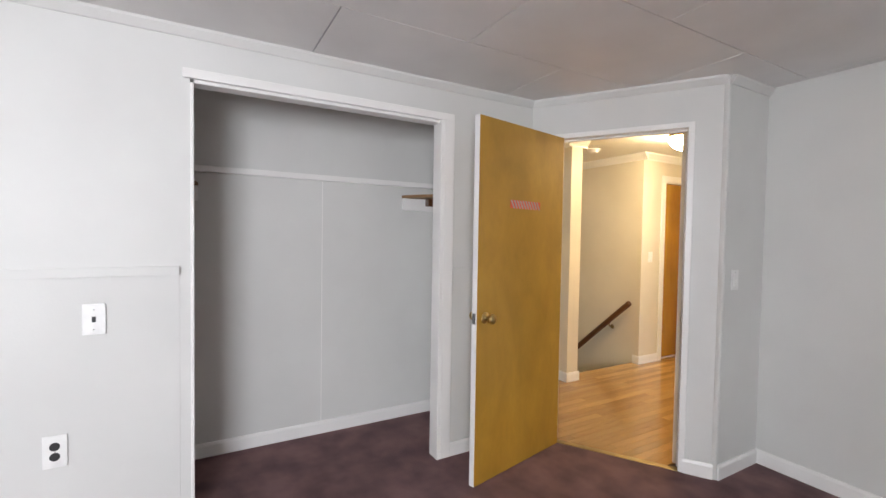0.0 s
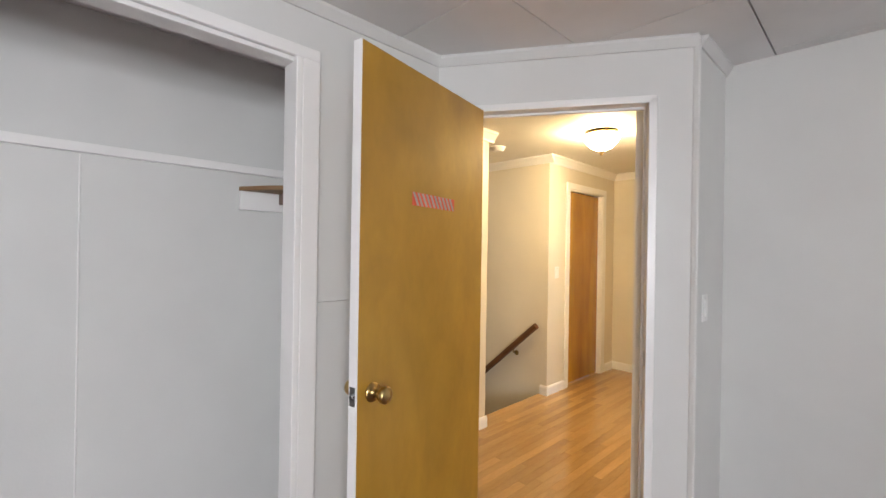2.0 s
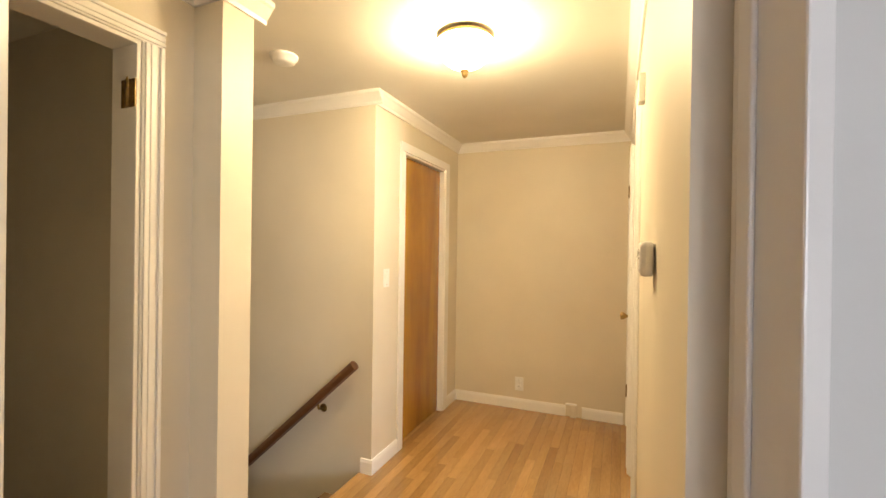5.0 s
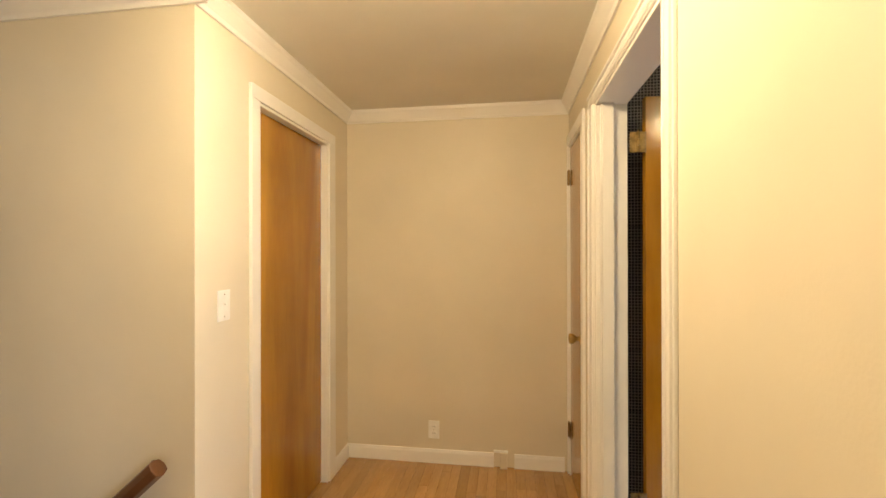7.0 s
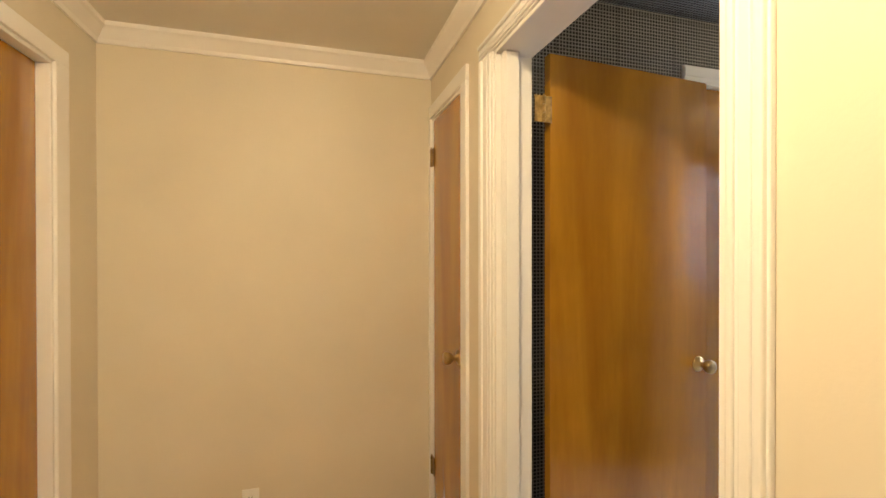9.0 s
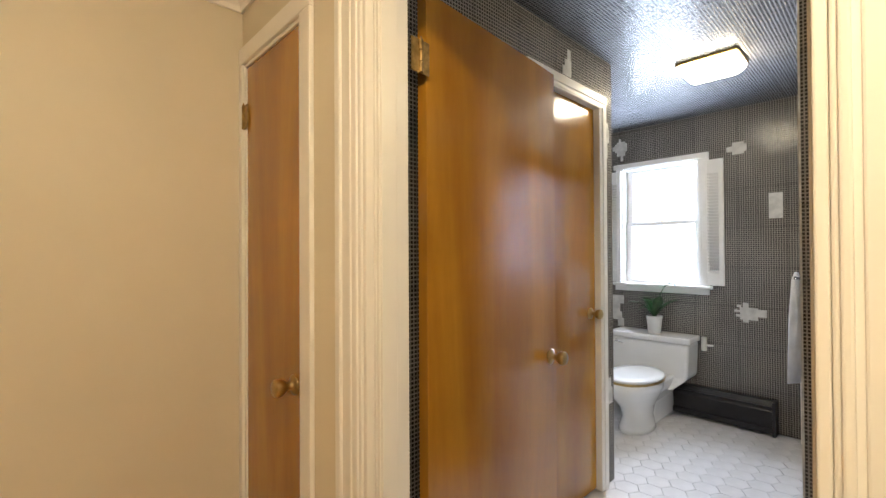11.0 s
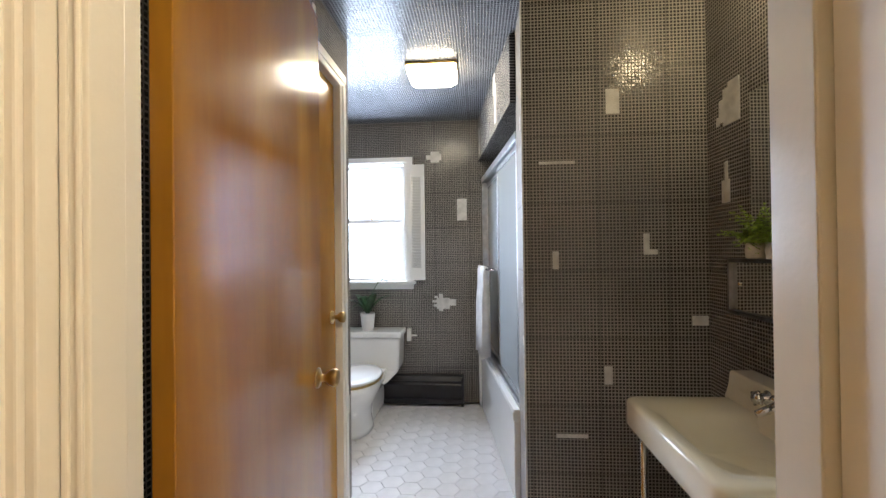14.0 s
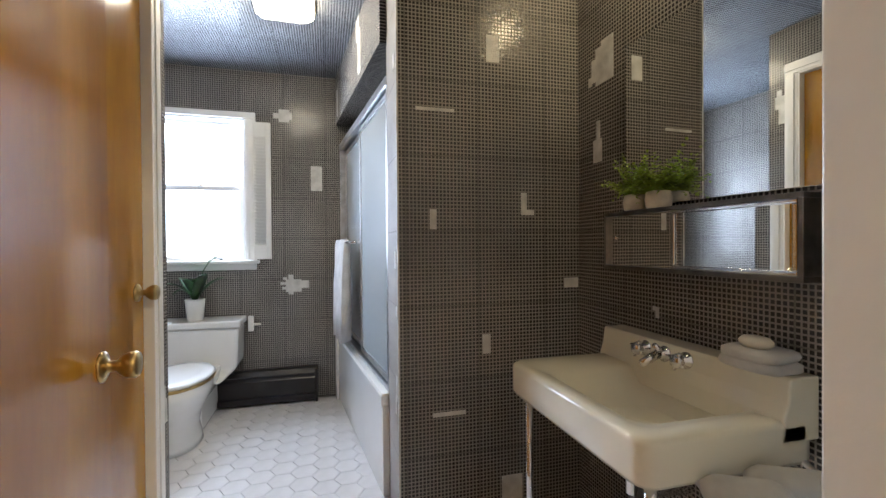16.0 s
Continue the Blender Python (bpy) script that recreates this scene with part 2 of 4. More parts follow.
M_CERAM = material("white_ceramic_pot", (0.78, 0.77, 0.74), 0.35, vary=0.03, scale=10)
M_STONEPOT = material("cream_stone_pot", (0.62, 0.57, 0.48), 0.6, vary=0.12, scale=25, bump=0.1)
M_SOAP = material("ivory_soap", (0.78, 0.74, 0.64), 0.4)
M_THRESH = material("metal_threshold_strip", (0.45, 0.33, 0.14), 0.35, 1.0)
M_STAIR = material("stair_tread_dark", (0.16, 0.10, 0.05), 0.5)
M_CABINET = material("dull_dark_steel", (0.20, 0.19, 0.18), 0.35, 1.0, vary=0.15, scale=20, bump=0.02)
M_SCREEN = material("lcd_dark_olive", (0.045, 0.05, 0.04), 0.2)

# ---- mesh helpers ----


def box(bm, x0, y0, z0, x1, y1, z1, m=None):
    r = bmesh.ops.create_cube(bm, size=1.0)
    bmesh.ops.scale(bm, vec=(x1 - x0, y1 - y0, z1 - z0), verts=r["verts"])
    bmesh.ops.translate(bm, vec=((x0 + x1) / 2, (y0 + y1) / 2, (z0 + z1) / 2), verts=r["verts"])
    if m is not None:
        bmesh.ops.transform(bm, matrix=m, verts=r["verts"])
    return r["verts"]


def cone(bm, a, b, r0, r1, seg=16, caps=True):
    a, b = Vector(a), Vector(b)
    r = bmesh.ops.create_cone(bm, cap_ends=caps, segments=seg, radius1=r0, radius2=r1, depth=(b - a).length)
    q = (b - a).to_track_quat("Z", "Y").to_matrix().to_4x4()
    bmesh.ops.transform(bm, matrix=Matrix.Translation((a + b) / 2) @ q, verts=r["verts"])
    return r["verts"]


def lathe(bm, at, axis, profile, seg=20):
    """Turned solid: profile rows of (distance along the axis, radius)."""
    q = Vector(axis).to_track_quat("Z", "Y").to_matrix().to_4x4()
    m = Matrix.Translation(at) @ q
    rings = []
    for d, r in profile:
        rings.append([bm.verts.new(m @ Vector((r * math.cos(2 * math.pi * i / seg), r * math.sin(2 * math.pi * i / seg), d))) for i in range(seg)])
    for a, b in zip(rings, rings[1:]):
        for i in range(seg):
            bm.faces.new((a[i], a[(i + 1) % seg], b[(i + 1) % seg], b[i]))
    bm.faces.new(rings[0][::-1])
    bm.faces.new(rings[-1])


def loft(bm, rings, cap=True):
    """Skin over closed rings of points, all with the same count."""
    vs = [[bm.verts.new(p) for p in ring] for ring in rings]
    k = len(vs[0])
    for a, b in zip(vs, vs[1:]):
        for i in range(k):
            bm.faces.new((a[i], a[(i + 1) % k], b[(i + 1) % k], b[i]))
    if cap:
        bm.faces.new(vs[0][::-1])
        bm.faces.new(vs[-1])


def prism(bm, outline, z0, z1, m=None):
    lo = [bm.verts.new((x, y, z0)) for x, y in outline]
    hi = [bm.verts.new((x, y, z1)) for x, y in outline]
    k = len(lo)
    bm.faces.new(lo[::-1])
    bm.faces.new(hi)
    for i in range(k):
        bm.faces.new((lo[i], lo[(i + 1) % k], hi[(i + 1) % k], hi[i]))
    if m is not None:
        bmesh.ops.transform(bm, matrix=m, verts=lo + hi)


def done(name, bm, mat, parent=None, bevel=0.0, smooth=False, seg=2):
    bmesh.ops.recalc_face_normals(bm, faces=bm.faces)
    me = bpy.data.meshes.new(name)
    bm.to_mesh(me)
    bm.free()
    me.materials.append(mat)
    ob = new(name, me)
    if smooth:
        me.polygons.foreach_set("use_smooth", [True] * len(me.polygons))
    if bevel:
        b = ob.modifiers.new("bevel", "BEVEL")
        b.width, b.segments, b.limit_method, b.angle_limit = bevel, seg, "ANGLE", radians(40)
    if parent is not None:
        ob.parent = parent
    return ob


def boxes(name, rows, mat, parent=None, bevel=0.0, m=None):
    bm = bmesh.new()
    for r in rows:
        box(bm, *r, m)
    return done(name, bm, mat, parent, bevel)


def structure(ob, label="", category=""):
    return tagged(ob, label, category, kind="structure")


def empty(name, label, category, group=""):
    return tagged(new(name), label, category, group)


def sweep_strip(bm, p, q, profile, into, trim=0.0):
    """A moulding from p to q along a wall at height 0; profile of (out from the wall, up); into: unit vector out of the wall."""
    p, q, into = Vector((*p, 0)), Vector((*q, 0)), Vector((*into, 0))
    d = (q - p).normalized()
    rings = []
    for e, s in ((p, trim), (q, -trim)):
        rings.append([e + into * o + Vector((0, 0, u)) + d * (s * o) for o, u in profile])
    loft(bm, rings)


CZ = 2.30   # bedroom ceiling
HZ = 2.315  # hall ceiling
BZ = 2.42   # bathroom ceiling
DIAG = Matrix.Translation((-1.98, 2.326, 0)) @ Matrix.Rotation(radians(32.2), 4, "Z")  # along the slanted door wall; y is out to the hall
S0, S1 = 0.180, 0.940  # door opening along it

# ---- structure: bedroom ----
structure(boxes("wall_closet", [(-2.06, -2.2, 0, -1.98, 0.31, 2.42), (-2.06, 0.31, 2.075, -1.98, 1.632, 2.42), (-2.06, 1.632, 0, -1.98, 2.33, 2.42)], M_BED), "pale grey painted bedroom wall with closet opening")
structure(boxes("wall_closet_back", [(-2.78, 0.10, 0, -2.66, 2.16, 2.42)], M_BED))
structure(boxes("wall_closet_sides", [(-2.66, 0.10, 0, -2.06, 0.20, 2.42), (-2.66, 2.06, 0, -2.06, 2.16, 2.42)], M_BED))
bm = bmesh.new()
for r in ((-0.02, 0, 0, S0, 0.075, 2.42), (S0, 0, 2.045, S1, 0.075, 2.42), (S1, 0, 0, 1.118, 0.075, 2.42)):
    box(bm, *r, DIAG)
structure(done("wall_slanted", bm, M_BED), "pale grey slanted wall with bedroom doorway")
structure(boxes("wall_jog", [(-1.15, 2.94, 0, -1.03, 3.36, 2.42)], M_BED))
structure(boxes("wall_bedroom_right", [(-1.15, 3.36, 0, 2.52, 3.48, 2.42)], M_BED))
structure(boxes("wall_bedroom_window", [(2.4, -2.2, 0, 2.52, -1.85, 2.42), (2.4, -0.45, 0, 2.52, 3.36, 2.42), (2.4, -1.85, 0, 2.52, -0.45, 0.85), (2.4, -1.85, 2.05, 2.52, -0.45, 2.42)], M_BED))
structure(boxes("wall_bedroom_south", [(-2.10, -2.32, 0, 2.52, -2.2, 2.42)], M_BED))
bm = bmesh.new()
prism(bm, [(-2.66, -2.2), (2.4, -2.2), (2.4, 3.36), (-1.03, 3.36), (-1.03, 2.95), (-1.20, 2.865), (-1.85, 2.455), (-2.66, 2.32)], -0.05, 0.006)
structure(done("floor_carpet", bm, M_CARPET), "worn mauve carpet on bedroom floor", "carpet")


def inside_bedroom(bm):
    """Cuts away what lies past the slanted wall."""
    nrm = Vector((-math.sin(radians(32.2)), math.cos(radians(32.2)), 0))
    at = DIAG @ Vector((0, 0.06, 0))
    geom = bm.verts[:] + bm.edges[:] + bm.faces[:]
    cut = bmesh.ops.bisect_plane(bm, geom=geom, plane_co=at, plane_no=nrm, clear_outer=True)
    rim = [e for e in cut["geom_cut"] if isinstance(e, bmesh.types.BMEdge)]
    bmesh.ops.holes_fill(bm, edges=rim)


slab, panels = bmesh.new(), bmesh.new()
box(slab, -2.78, -2.32, CZ + 0.012, -1.03, 3.48, CZ + 0.10)
for x0, x1, part in [(-2.66 + 0.61 * i, min(-2.66 + 0.61 * i + 0.604, 2.4), i) for i in range(9)]:
    for j in range(6):
        y0 = -2.2 + 1.22 * j - (0.61 if part % 2 else 0)
        a0, a1 = max(y0, -2.2), min(y0 + 1.214, 3.36)
        if a1 > a0 and x0 < -1.03:
            box(panels, x0, a0, CZ, min(x1, -1.03), a1, CZ + 0.012)
inside_bedroom(slab)
inside_bedroom(panels)
box(slab, -1.03, -2.32, CZ + 0.012, 2.52, 3.48, CZ + 0.10)
for x0, x1, part in [(-2.66 + 0.61 * i, min(-2.66 + 0.61 * i + 0.604, 2.4), i) for i in range(9)]:
    for j in range(6):
        y0 = -2.2 + 1.22 * j - (0.61 if part % 2 else 0)
        a0, a1 = max(y0, -2.2), min(y0 + 1.214, 3.36)
        if a1 > a0 and x1 > -1.03:
            box(panels, max(x0, -1.03), a0, CZ, x1, a1, CZ + 0.012)
structure(done("ceiling_bedroom_slab", slab, M_JOINT))
structure(done("ceiling_bedroom", panels, M_CEIL), "white fibreboard ceiling panels with thin joints", "ceiling")

# ---- structure: hall and stairwell ----
structure(boxes("wall_hall_left", [(-2.92, 2.1, 0, -2.80, 2.50, 2.42), (-2.92, 3.21, 0, -2.80, 3.40, 2.42), (-2.92, 2.50, 2.03, -2.80, 3.21, 2.42)], M_HALL), "cream painted hall wall with doorway")
structure(boxes("wall_stair_near", [(-5.2, 3.40, -2.4, -2.66, 3.54, 2.42)], M_HALL), "cream wall end beside the stair opening")
structure(boxes("wall_stair_far", [(-5.2, 4.55, -2.4, -2.85, 4.67, 2.42)], M_HALL), "cream stairwell wall carrying the handrail")
structure(boxes("wall_stair_end", [(-5.32, 3.40, -2.4, -5.2, 4.67, 2.42)], M_HALL))
structure(boxes("wall_hall_far_left", [(-2.85, 4.55, -0.3, -2.73, 4.93, 2.42), (-2.85, 5.67, 0, -2.73, 6.10, 2.42), (-2.85, 4.93, 2.03, -2.73, 5.67, 2.42)], M_HALL), "cream painted hall wall with a door")
structure(boxes("wall_hall_end", [(-2.85, 5.995, 0, -1.15, 6.10, 2.42)], M_HALL), "cream painted wall at the hall end")
structure(boxes("wall_hall_right", [(-1.278, 5.962, 0, -1.15, 5.995, 2.5), (-1.278, 5.17, 0, -1.15, 5.49, 2.5), (-1.278, 5.49, 2.03, -1.15, 5.962, 2.5),
                                   (-1.278, 4.325, 2.03, -1.15, 5.17, 2.5), (-1.278, 2.90, 0, -1.15, 4.325, 2.5), (-1.15, 3.48, 0, -1.075, 4.30, 2.5)], M_HALL), "cream painted hall wall with bathroom doorway")
structure(boxes("wall_linen_closet", [(-1.15, 5.98, 0, -0.5, 5.995, 2.42), (-0.55, 5.54, 0, -0.5, 5.98, 2.42)], M_TRIM))
structure(boxes("wall_other_room", [(-4.2, 2.1, 0, -4.1, 3.40, 2.42), (-4.2, 2.02, 0, -2.78, 2.1, 2.42)], M_BED))
structure(boxes("floor_other_room", [(-4.2, 2.1, -0.05, -2.81, 3.40, 0.0)], M_STAIR))
structure(boxes("floor_hall_base", [(-2.81, 2.1, -0.30, -1.10, 6.04, -0.012)], M_STAIR))
structure(boxes("ceiling_hall", [(-5.32, 2.02, HZ, -1.278, 6.10, HZ + 0.10)], M_HCEIL), "warm white smooth hall ceiling")
structure(boxes("stairs", [(-2.81 - 0.26 * (i + 1), 3.54, -2.4, -2.81 - 0.26 * i, 4.55, -0.185 * (i + 1)) for i in range(9)], M_STAIR), "dark wooden stairs going down", "stairs")

# ---- structure: bathroom ----
structure(boxes("wall_bath_left", [(-1.15, 5.42, 0, -0.19, 5.54, 2.5), (0.43, 5.42, 0, 0.60, 5.54, 2.5), (-0.19, 5.42, 2.13, 0.43, 5.54, 2.5)], M_MOSY), "dark glazed mosaic bathroom wall with closed door")
structure(boxes("wall_bath_recess", [(0.48, 5.54, 0, 0.60, 6.4, 2.5)], M_MOSX))
structure(boxes("wall_bath_alcove", [(0.48, 6.4, 0, 2.2, 6.52, 2.5)], M_MOSY))
structure(boxes("wall_bath_window", [(2.04, 3.6, 0, 2.20, 5.36, 2.5), (2.04, 5.97, 0, 2.20, 6.4, 2.5), (2.04, 5.36, 0, 2.20, 5.97, 1.045), (2.04, 5.36, 2.07, 2.20, 5.97, 2.5)], M_MOSX), "dark mosaic bathroom wall with window")
structure(boxes("wall_bath_sink", [(-1.074, 3.60, 0, 2.04, 3.735, 2.5)], M_MOSY), "dark mosaic wall behind the sink")
structure(boxes("wall_bath_divider", [(0.30, 3.735, 0, 0.60, 4.53, 2.5)], M_MOSX), "dark mosaic wall between sink and bathtub")
structure(boxes("wall_bath_door_inside", [(-1.15, 5.185, 0, -1.142, 5.42, 2.5)], M_MOSX))
structure(boxes("ceiling_bathroom", [(-1.15, 3.6, BZ, 2.2, 6.52, BZ + 0.1)], M_MOSZ), "dark glazed mosaic bathroom ceiling", "ceiling")
structure(boxes("floor_bath_base", [(-1.10, 3.6, -0.30, 2.2, 6.52, -0.006)], M_GROUT))

# ---- trim: bedroom ----
BASE = [(0, 0), (0.014, 0), (0.014, 0.07), (0.008, 0.085), (0, 0.085)]
COVE = [(0, -0.045), (0.008, -0.045), (0.03, -0.012), (0.03, 0), (0, 0)]
CROWN = [(0, -0.078), (0.010, -0.078), (0.014, -0.062), (0.042, -0.026), (0.052, -0.018), (0.052, 0), (0, 0)]


def runs(name, rows, profile, mat, height=0.0, label="", bevel=0.0):
    bm = bmesh.new()
    for p, q, into in rows:
        sweep_strip(bm, p, q, [(o, u + height) for o, u in profile], into)
    return structure(done(name, bm, mat, bevel=bevel), label)


def dg(s, o=0.0):
    v = DIAG @ Vector((s, o, 0))
    return (v.x, v.y)


DIN = (math.sin(radians(32.2)), -math.cos(radians(32.2)))
DOUT = (-DIN[0], -DIN[1])
runs("baseboard_bedroom", [((-1.98, -2.2), (-1.98, 0.30), (1, 0)), ((-1.98, 1.70), (-1.98, 2.32), (1, 0)), (dg(0), dg(S0 - 0.03), DIN), (dg(S1 + 0.012), dg(1.105), DIN),
                           ((-1.03, 2.925), (-1.03, 3.346), (1, 0)), ((-1.03, 3.36), (2.4, 3.36), (0, -1)), ((-2.66, 0.20), (-2.66, 2.06), (1, 0)), ((-2.06, 2.06), (-2.66, 2.06), (0, -1))], BASE, M_TRIM, 0.006, "white painted baseboard")
runs("cove_bedroom", [((-1.98, -2.2), (-1.98, 2.32), (1, 0)), (dg(0.0), dg(1.11), DIN), ((-1.03, 2.93), (-1.03, 3.36), (1, 0))], COVE, M_BED, CZ)
structure(boxes("trim_closet", [(-2.06, 1.607, 0.006, -1.962, 1.632, 2.075), (-1.98, 1.632, 0.006, -1.962, 1.70, 2.075), (-1.98, 0.28, 2.075, -1.964, 1.70, 2.118), (-2.06, 0.325, 2.058, -1.98, 1.607, 2.075), (-2.06, 0.31, 0.006, -1.972, 0.325, 2.058)], M_TRIM, bevel=0.003), "white painted closet casing")
structure(boxes("trim_chair_rail", [(-1.98, -2.2, 1.185, -1.964, 0.268, 1.225), (-1.98, -2.2, 0.09, -1.9785, 0.268, 1.185), (-1.98, 1.702, 1.145, -1.964, 2.30, 1.185), (-1.98, 1.702, 0.09, -1.9785, 2.30, 1.145)], M_BED, bevel=0.003))
structure(boxes("trim_closet_cleat", [(-2.66, 0.20, 1.740, -2.628, 2.06, 1.776), (-2.66, 1.072, 0.09, -2.657, 1.078, 1.735)], M_TRIM, bevel=0.002), "white cleat board round the closet wall")
bm = bmesh.new()
for r in ((S0 - 0.03, -0.010, 0.006, S0 + 0.012, 0.080, 2.05), (S1 - 0.012, -0.010, 0.006, S1 + 0.022, 0.080, 2.05), (S0 - 0.03, -0.010, 2.03, S1 + 0.022, 0.080, 2.062),
          (S0 + 0.012, 0.045, 0.006, S0 + 0.022, 0.066, 2.03), (S1 - 0.020, 0.045, 0.006, S1 - 0.012, 0.066, 2.03), (S0 + 0.012, 0.045, 2.018, S1 - 0.012, 0.066, 2.03)):
    box(bm, *r, DIAG)
structure(done("door_frame_bedroom", bm, M_TRIM, bevel=0.003), "white painted bedroom door frame")
bm = bmesh.new()
box(bm, S1 - 0.0135, 0.008, 0.90, S1 - 0.0115, 0.040, 0.965, DIAG)
tagged(done("strike_plate", bm, M_CHROME, bevel=0.001), "steel strike plate screwed to the white door frame", "strike plate")
structure(boxes("trim_jog_bead", [(-1.052, 2.908, 0.006, -1.022, 2.928, CZ)], M_BED, bevel=0.008))
bm = bmesh.new()
box(bm, S0 + 0.012, -0.01, 0.004, S1 - 0.012, 0.03, 0.011, DIAG)
structure(done("trim_threshold", bm, M_THRESH, bevel=0.002), "worn brass carpet edge strip")

# ---- trim: hall ----
runs("crown_hall", [((-2.73, 4.55), (-2.73, 5.995), (1, 0)), ((-2.73, 5.995), (-1.278, 5.995), (0, -1)), ((-1.278, 2.95), (-1.278, 5.995), (-1, 0)), ((-5.2, 4.55), (-2.678, 4.55), (0, -1)),
                    ((-2.66, 3.348), (-2.66, 3.592), (1, 0)), ((-2.8, 3.40), (-2.6605, 3.40), (0, -1)), ((-2.66, 3.54), (-5.2, 3.54), (0, 1)), ((-2.80, 2.35), (-2.80, 3.40), (1, 0)), (dg(-0.3, 0.075), dg(1.05, 0.075), DOUT)], CROWN, M_TRIM, HZ, "white crown moulding in the hall")
runs("baseboard_hall", [((-2.73, 4.55), (-2.73, 4.868), (1, 0)), ((-2.73, 5.757), (-2.73, 5.995), (1, 0)), ((-2.73, 5.995), (-1.75, 5.995), (0, -1)), ((-1.62, 5.995), (-1.31, 5.995), (0, -1)), ((-1.278, 2.95), (-1.278, 4.257), (-1, 0)),
                        ((-2.66, 3.386), (-2.66, 3.554), (1, 0)), ((-2.8, 3.40), (-2.646, 3.40), (0, -1)), ((-2.80, 4.55), (-2.716, 4.55), (0, -1))], [(0, 0), (0.014, 0), (0.014, 0.07), (0.008, 0.088), (0, 0.088)], M_TRIM, 0, "white painted hall baseboard")


def casing_x(name, x, out, y0, y1, top, depth, w0=0.075, w1=0.075, fluted=True, label=""):
    """Door casing on a wall facing along x (out is -1 or 1), with the lining of the opening behind it."""
    bm = bmesh.new()

    def strip(a0, a1, z0, z1, up):
        steps = ((0.0, 1.0, 0.012), (0.10, 0.26, 0.018), (0.36, 0.64, 0.016), (0.74, 0.94, 0.021)) if fluted else ((0.0, 1.0, 0.016),)
        for f0, f1, d in steps:
            if up:
                box(bm, min(x, x + out * d), a0 + (a1 - a0) * f0, z0, max(x, x + out * d), a0 + (a1 - a0) * f1, z1)
            else:
                box(bm, min(x, x + out * d), a0, z0 + (z1 - z0) * f0, max(x, x + out * d), a1, z0 + (z1 - z0) * f1)
    strip(y0, y0 - w0, 0, top, True)
    strip(y1, y1 + w1, 0, top, True)
    strip(y0 - w0, y1 + w1, top, top + 0.062, False)
    xi = x - out * depth
    a, b = min(x + out * 0.006, xi), max(x + out * 0.006, xi)
    box(bm, a, y0, 0, b, y0 + 0.014, top)
    box(bm, a, y1 - 0.014, 0, b, y1, top)
    box(bm, a, y0, top - 0.014, b, y1, top)
    return structure(done(name, bm, M_TRIM, bevel=0.003), label or "white painted door casing")


casing_x("casing_far_left", -2.73, 1, 4.93, 5.67, 2.03, 0.118, 0.065, 0.085, fluted=False)
casing_x("casing_linen", -1.278, -1, 5.49, 5.962, 2.03, 0.135, 0.065, 0.030, fluted=False)
casing_x("casing_bathroom", -1.278, -1, 4.325, 5.17, 2.03, 0.127, 0.066, 0.115, label="white fluted bathroom door casing")
structure(boxes("trim_bath_casing_return", [(-1.262, 5.122, 0.0, -1.215, 5.1555, 2.016), (-1.267, 5.127, 0.0, -1.262, 5.134, 2.016), (-1.267, 5.142, 0.0, -1.262, 5.150, 2.016)], M_TRIM, bevel=0.003), "white fluted inner door casing")
# white jamb; the colour is darkened for the shade on this side
structure(boxes("trim_bath_jamb", [(-1.150, 4.30, 0.0, -1.070, 4.356, 2.42)], M_JAMB, bevel=0.003), "deep glossy white door jamb, its dimmer light put into the colour")
casing_x("casing_other_room", -2.80, 1, 2.50, 3.21, 2.03, 0.118, fluted=True)

# ---- doors ----


def knob(bm_list, at, axis, size=1.0):
    """A turned door knob with its rose."""
    b = bm_list
    lathe(b, at, axis, [(0, 0.031 * size), (0.004, 0.031 * size), (0.008, 0.024 * size), (0.012, 0.012 * size), (0.026, 0.011 * size), (0.032, 0.018 * size),
                        (0.045, 0.026 * size), (0.058, 0.027 * size), (0.064, 0.024 * size), (0.066, 0.012 * size), (0.067, 0.004 * size)], 24)


def leaf_door(name, label, m, width, height, mat, knob_at, knob_side, hinge_z=(0.27, 1.82), edge_mat=None, knobs=True):
    """A flush door in its own frame: x from the hinge to the free edge, y its thickness, z up."""
    root = empty(name, label, "door")
    b = bmesh.new()
    box(b, 0.002, 0, 0.012, width, 0.035, height)
    done("panel", b, mat, root, bevel=0.002)
    if edge_mat:
        b = bmesh.new()
        box(b, width, 0.0005, 0.012, width + 0.0025, 0.0345, height)
        tagged(done("edge_band", b, edge_mat, root), "white painted edge")
    if knobs:
        b = bmesh.new()
        for side, y in ((-1, 0.0), (1, 0.035)):
            if side in knob_side:
                knob(b, (knob_at[0], y, knob_at[1]), (0, side, 0))
        tagged(done("knob", b, M_BRASS, root, smooth=True), "aged brass knob")
        b = bmesh.new()
        box(b, width + 0.0025, 0.006, knob_at[1] - 0.03, width + 0.0045, 0.029, knob_at[1] + 0.03)
        cone(b, (width, 0.0175, knob_at[1]), (width + 0.013, 0.0175, knob_at[1]), 0.008, 0.006, 10)
        done("latch", b, M_CHROME, root)
    root.matrix_world = m
    return root


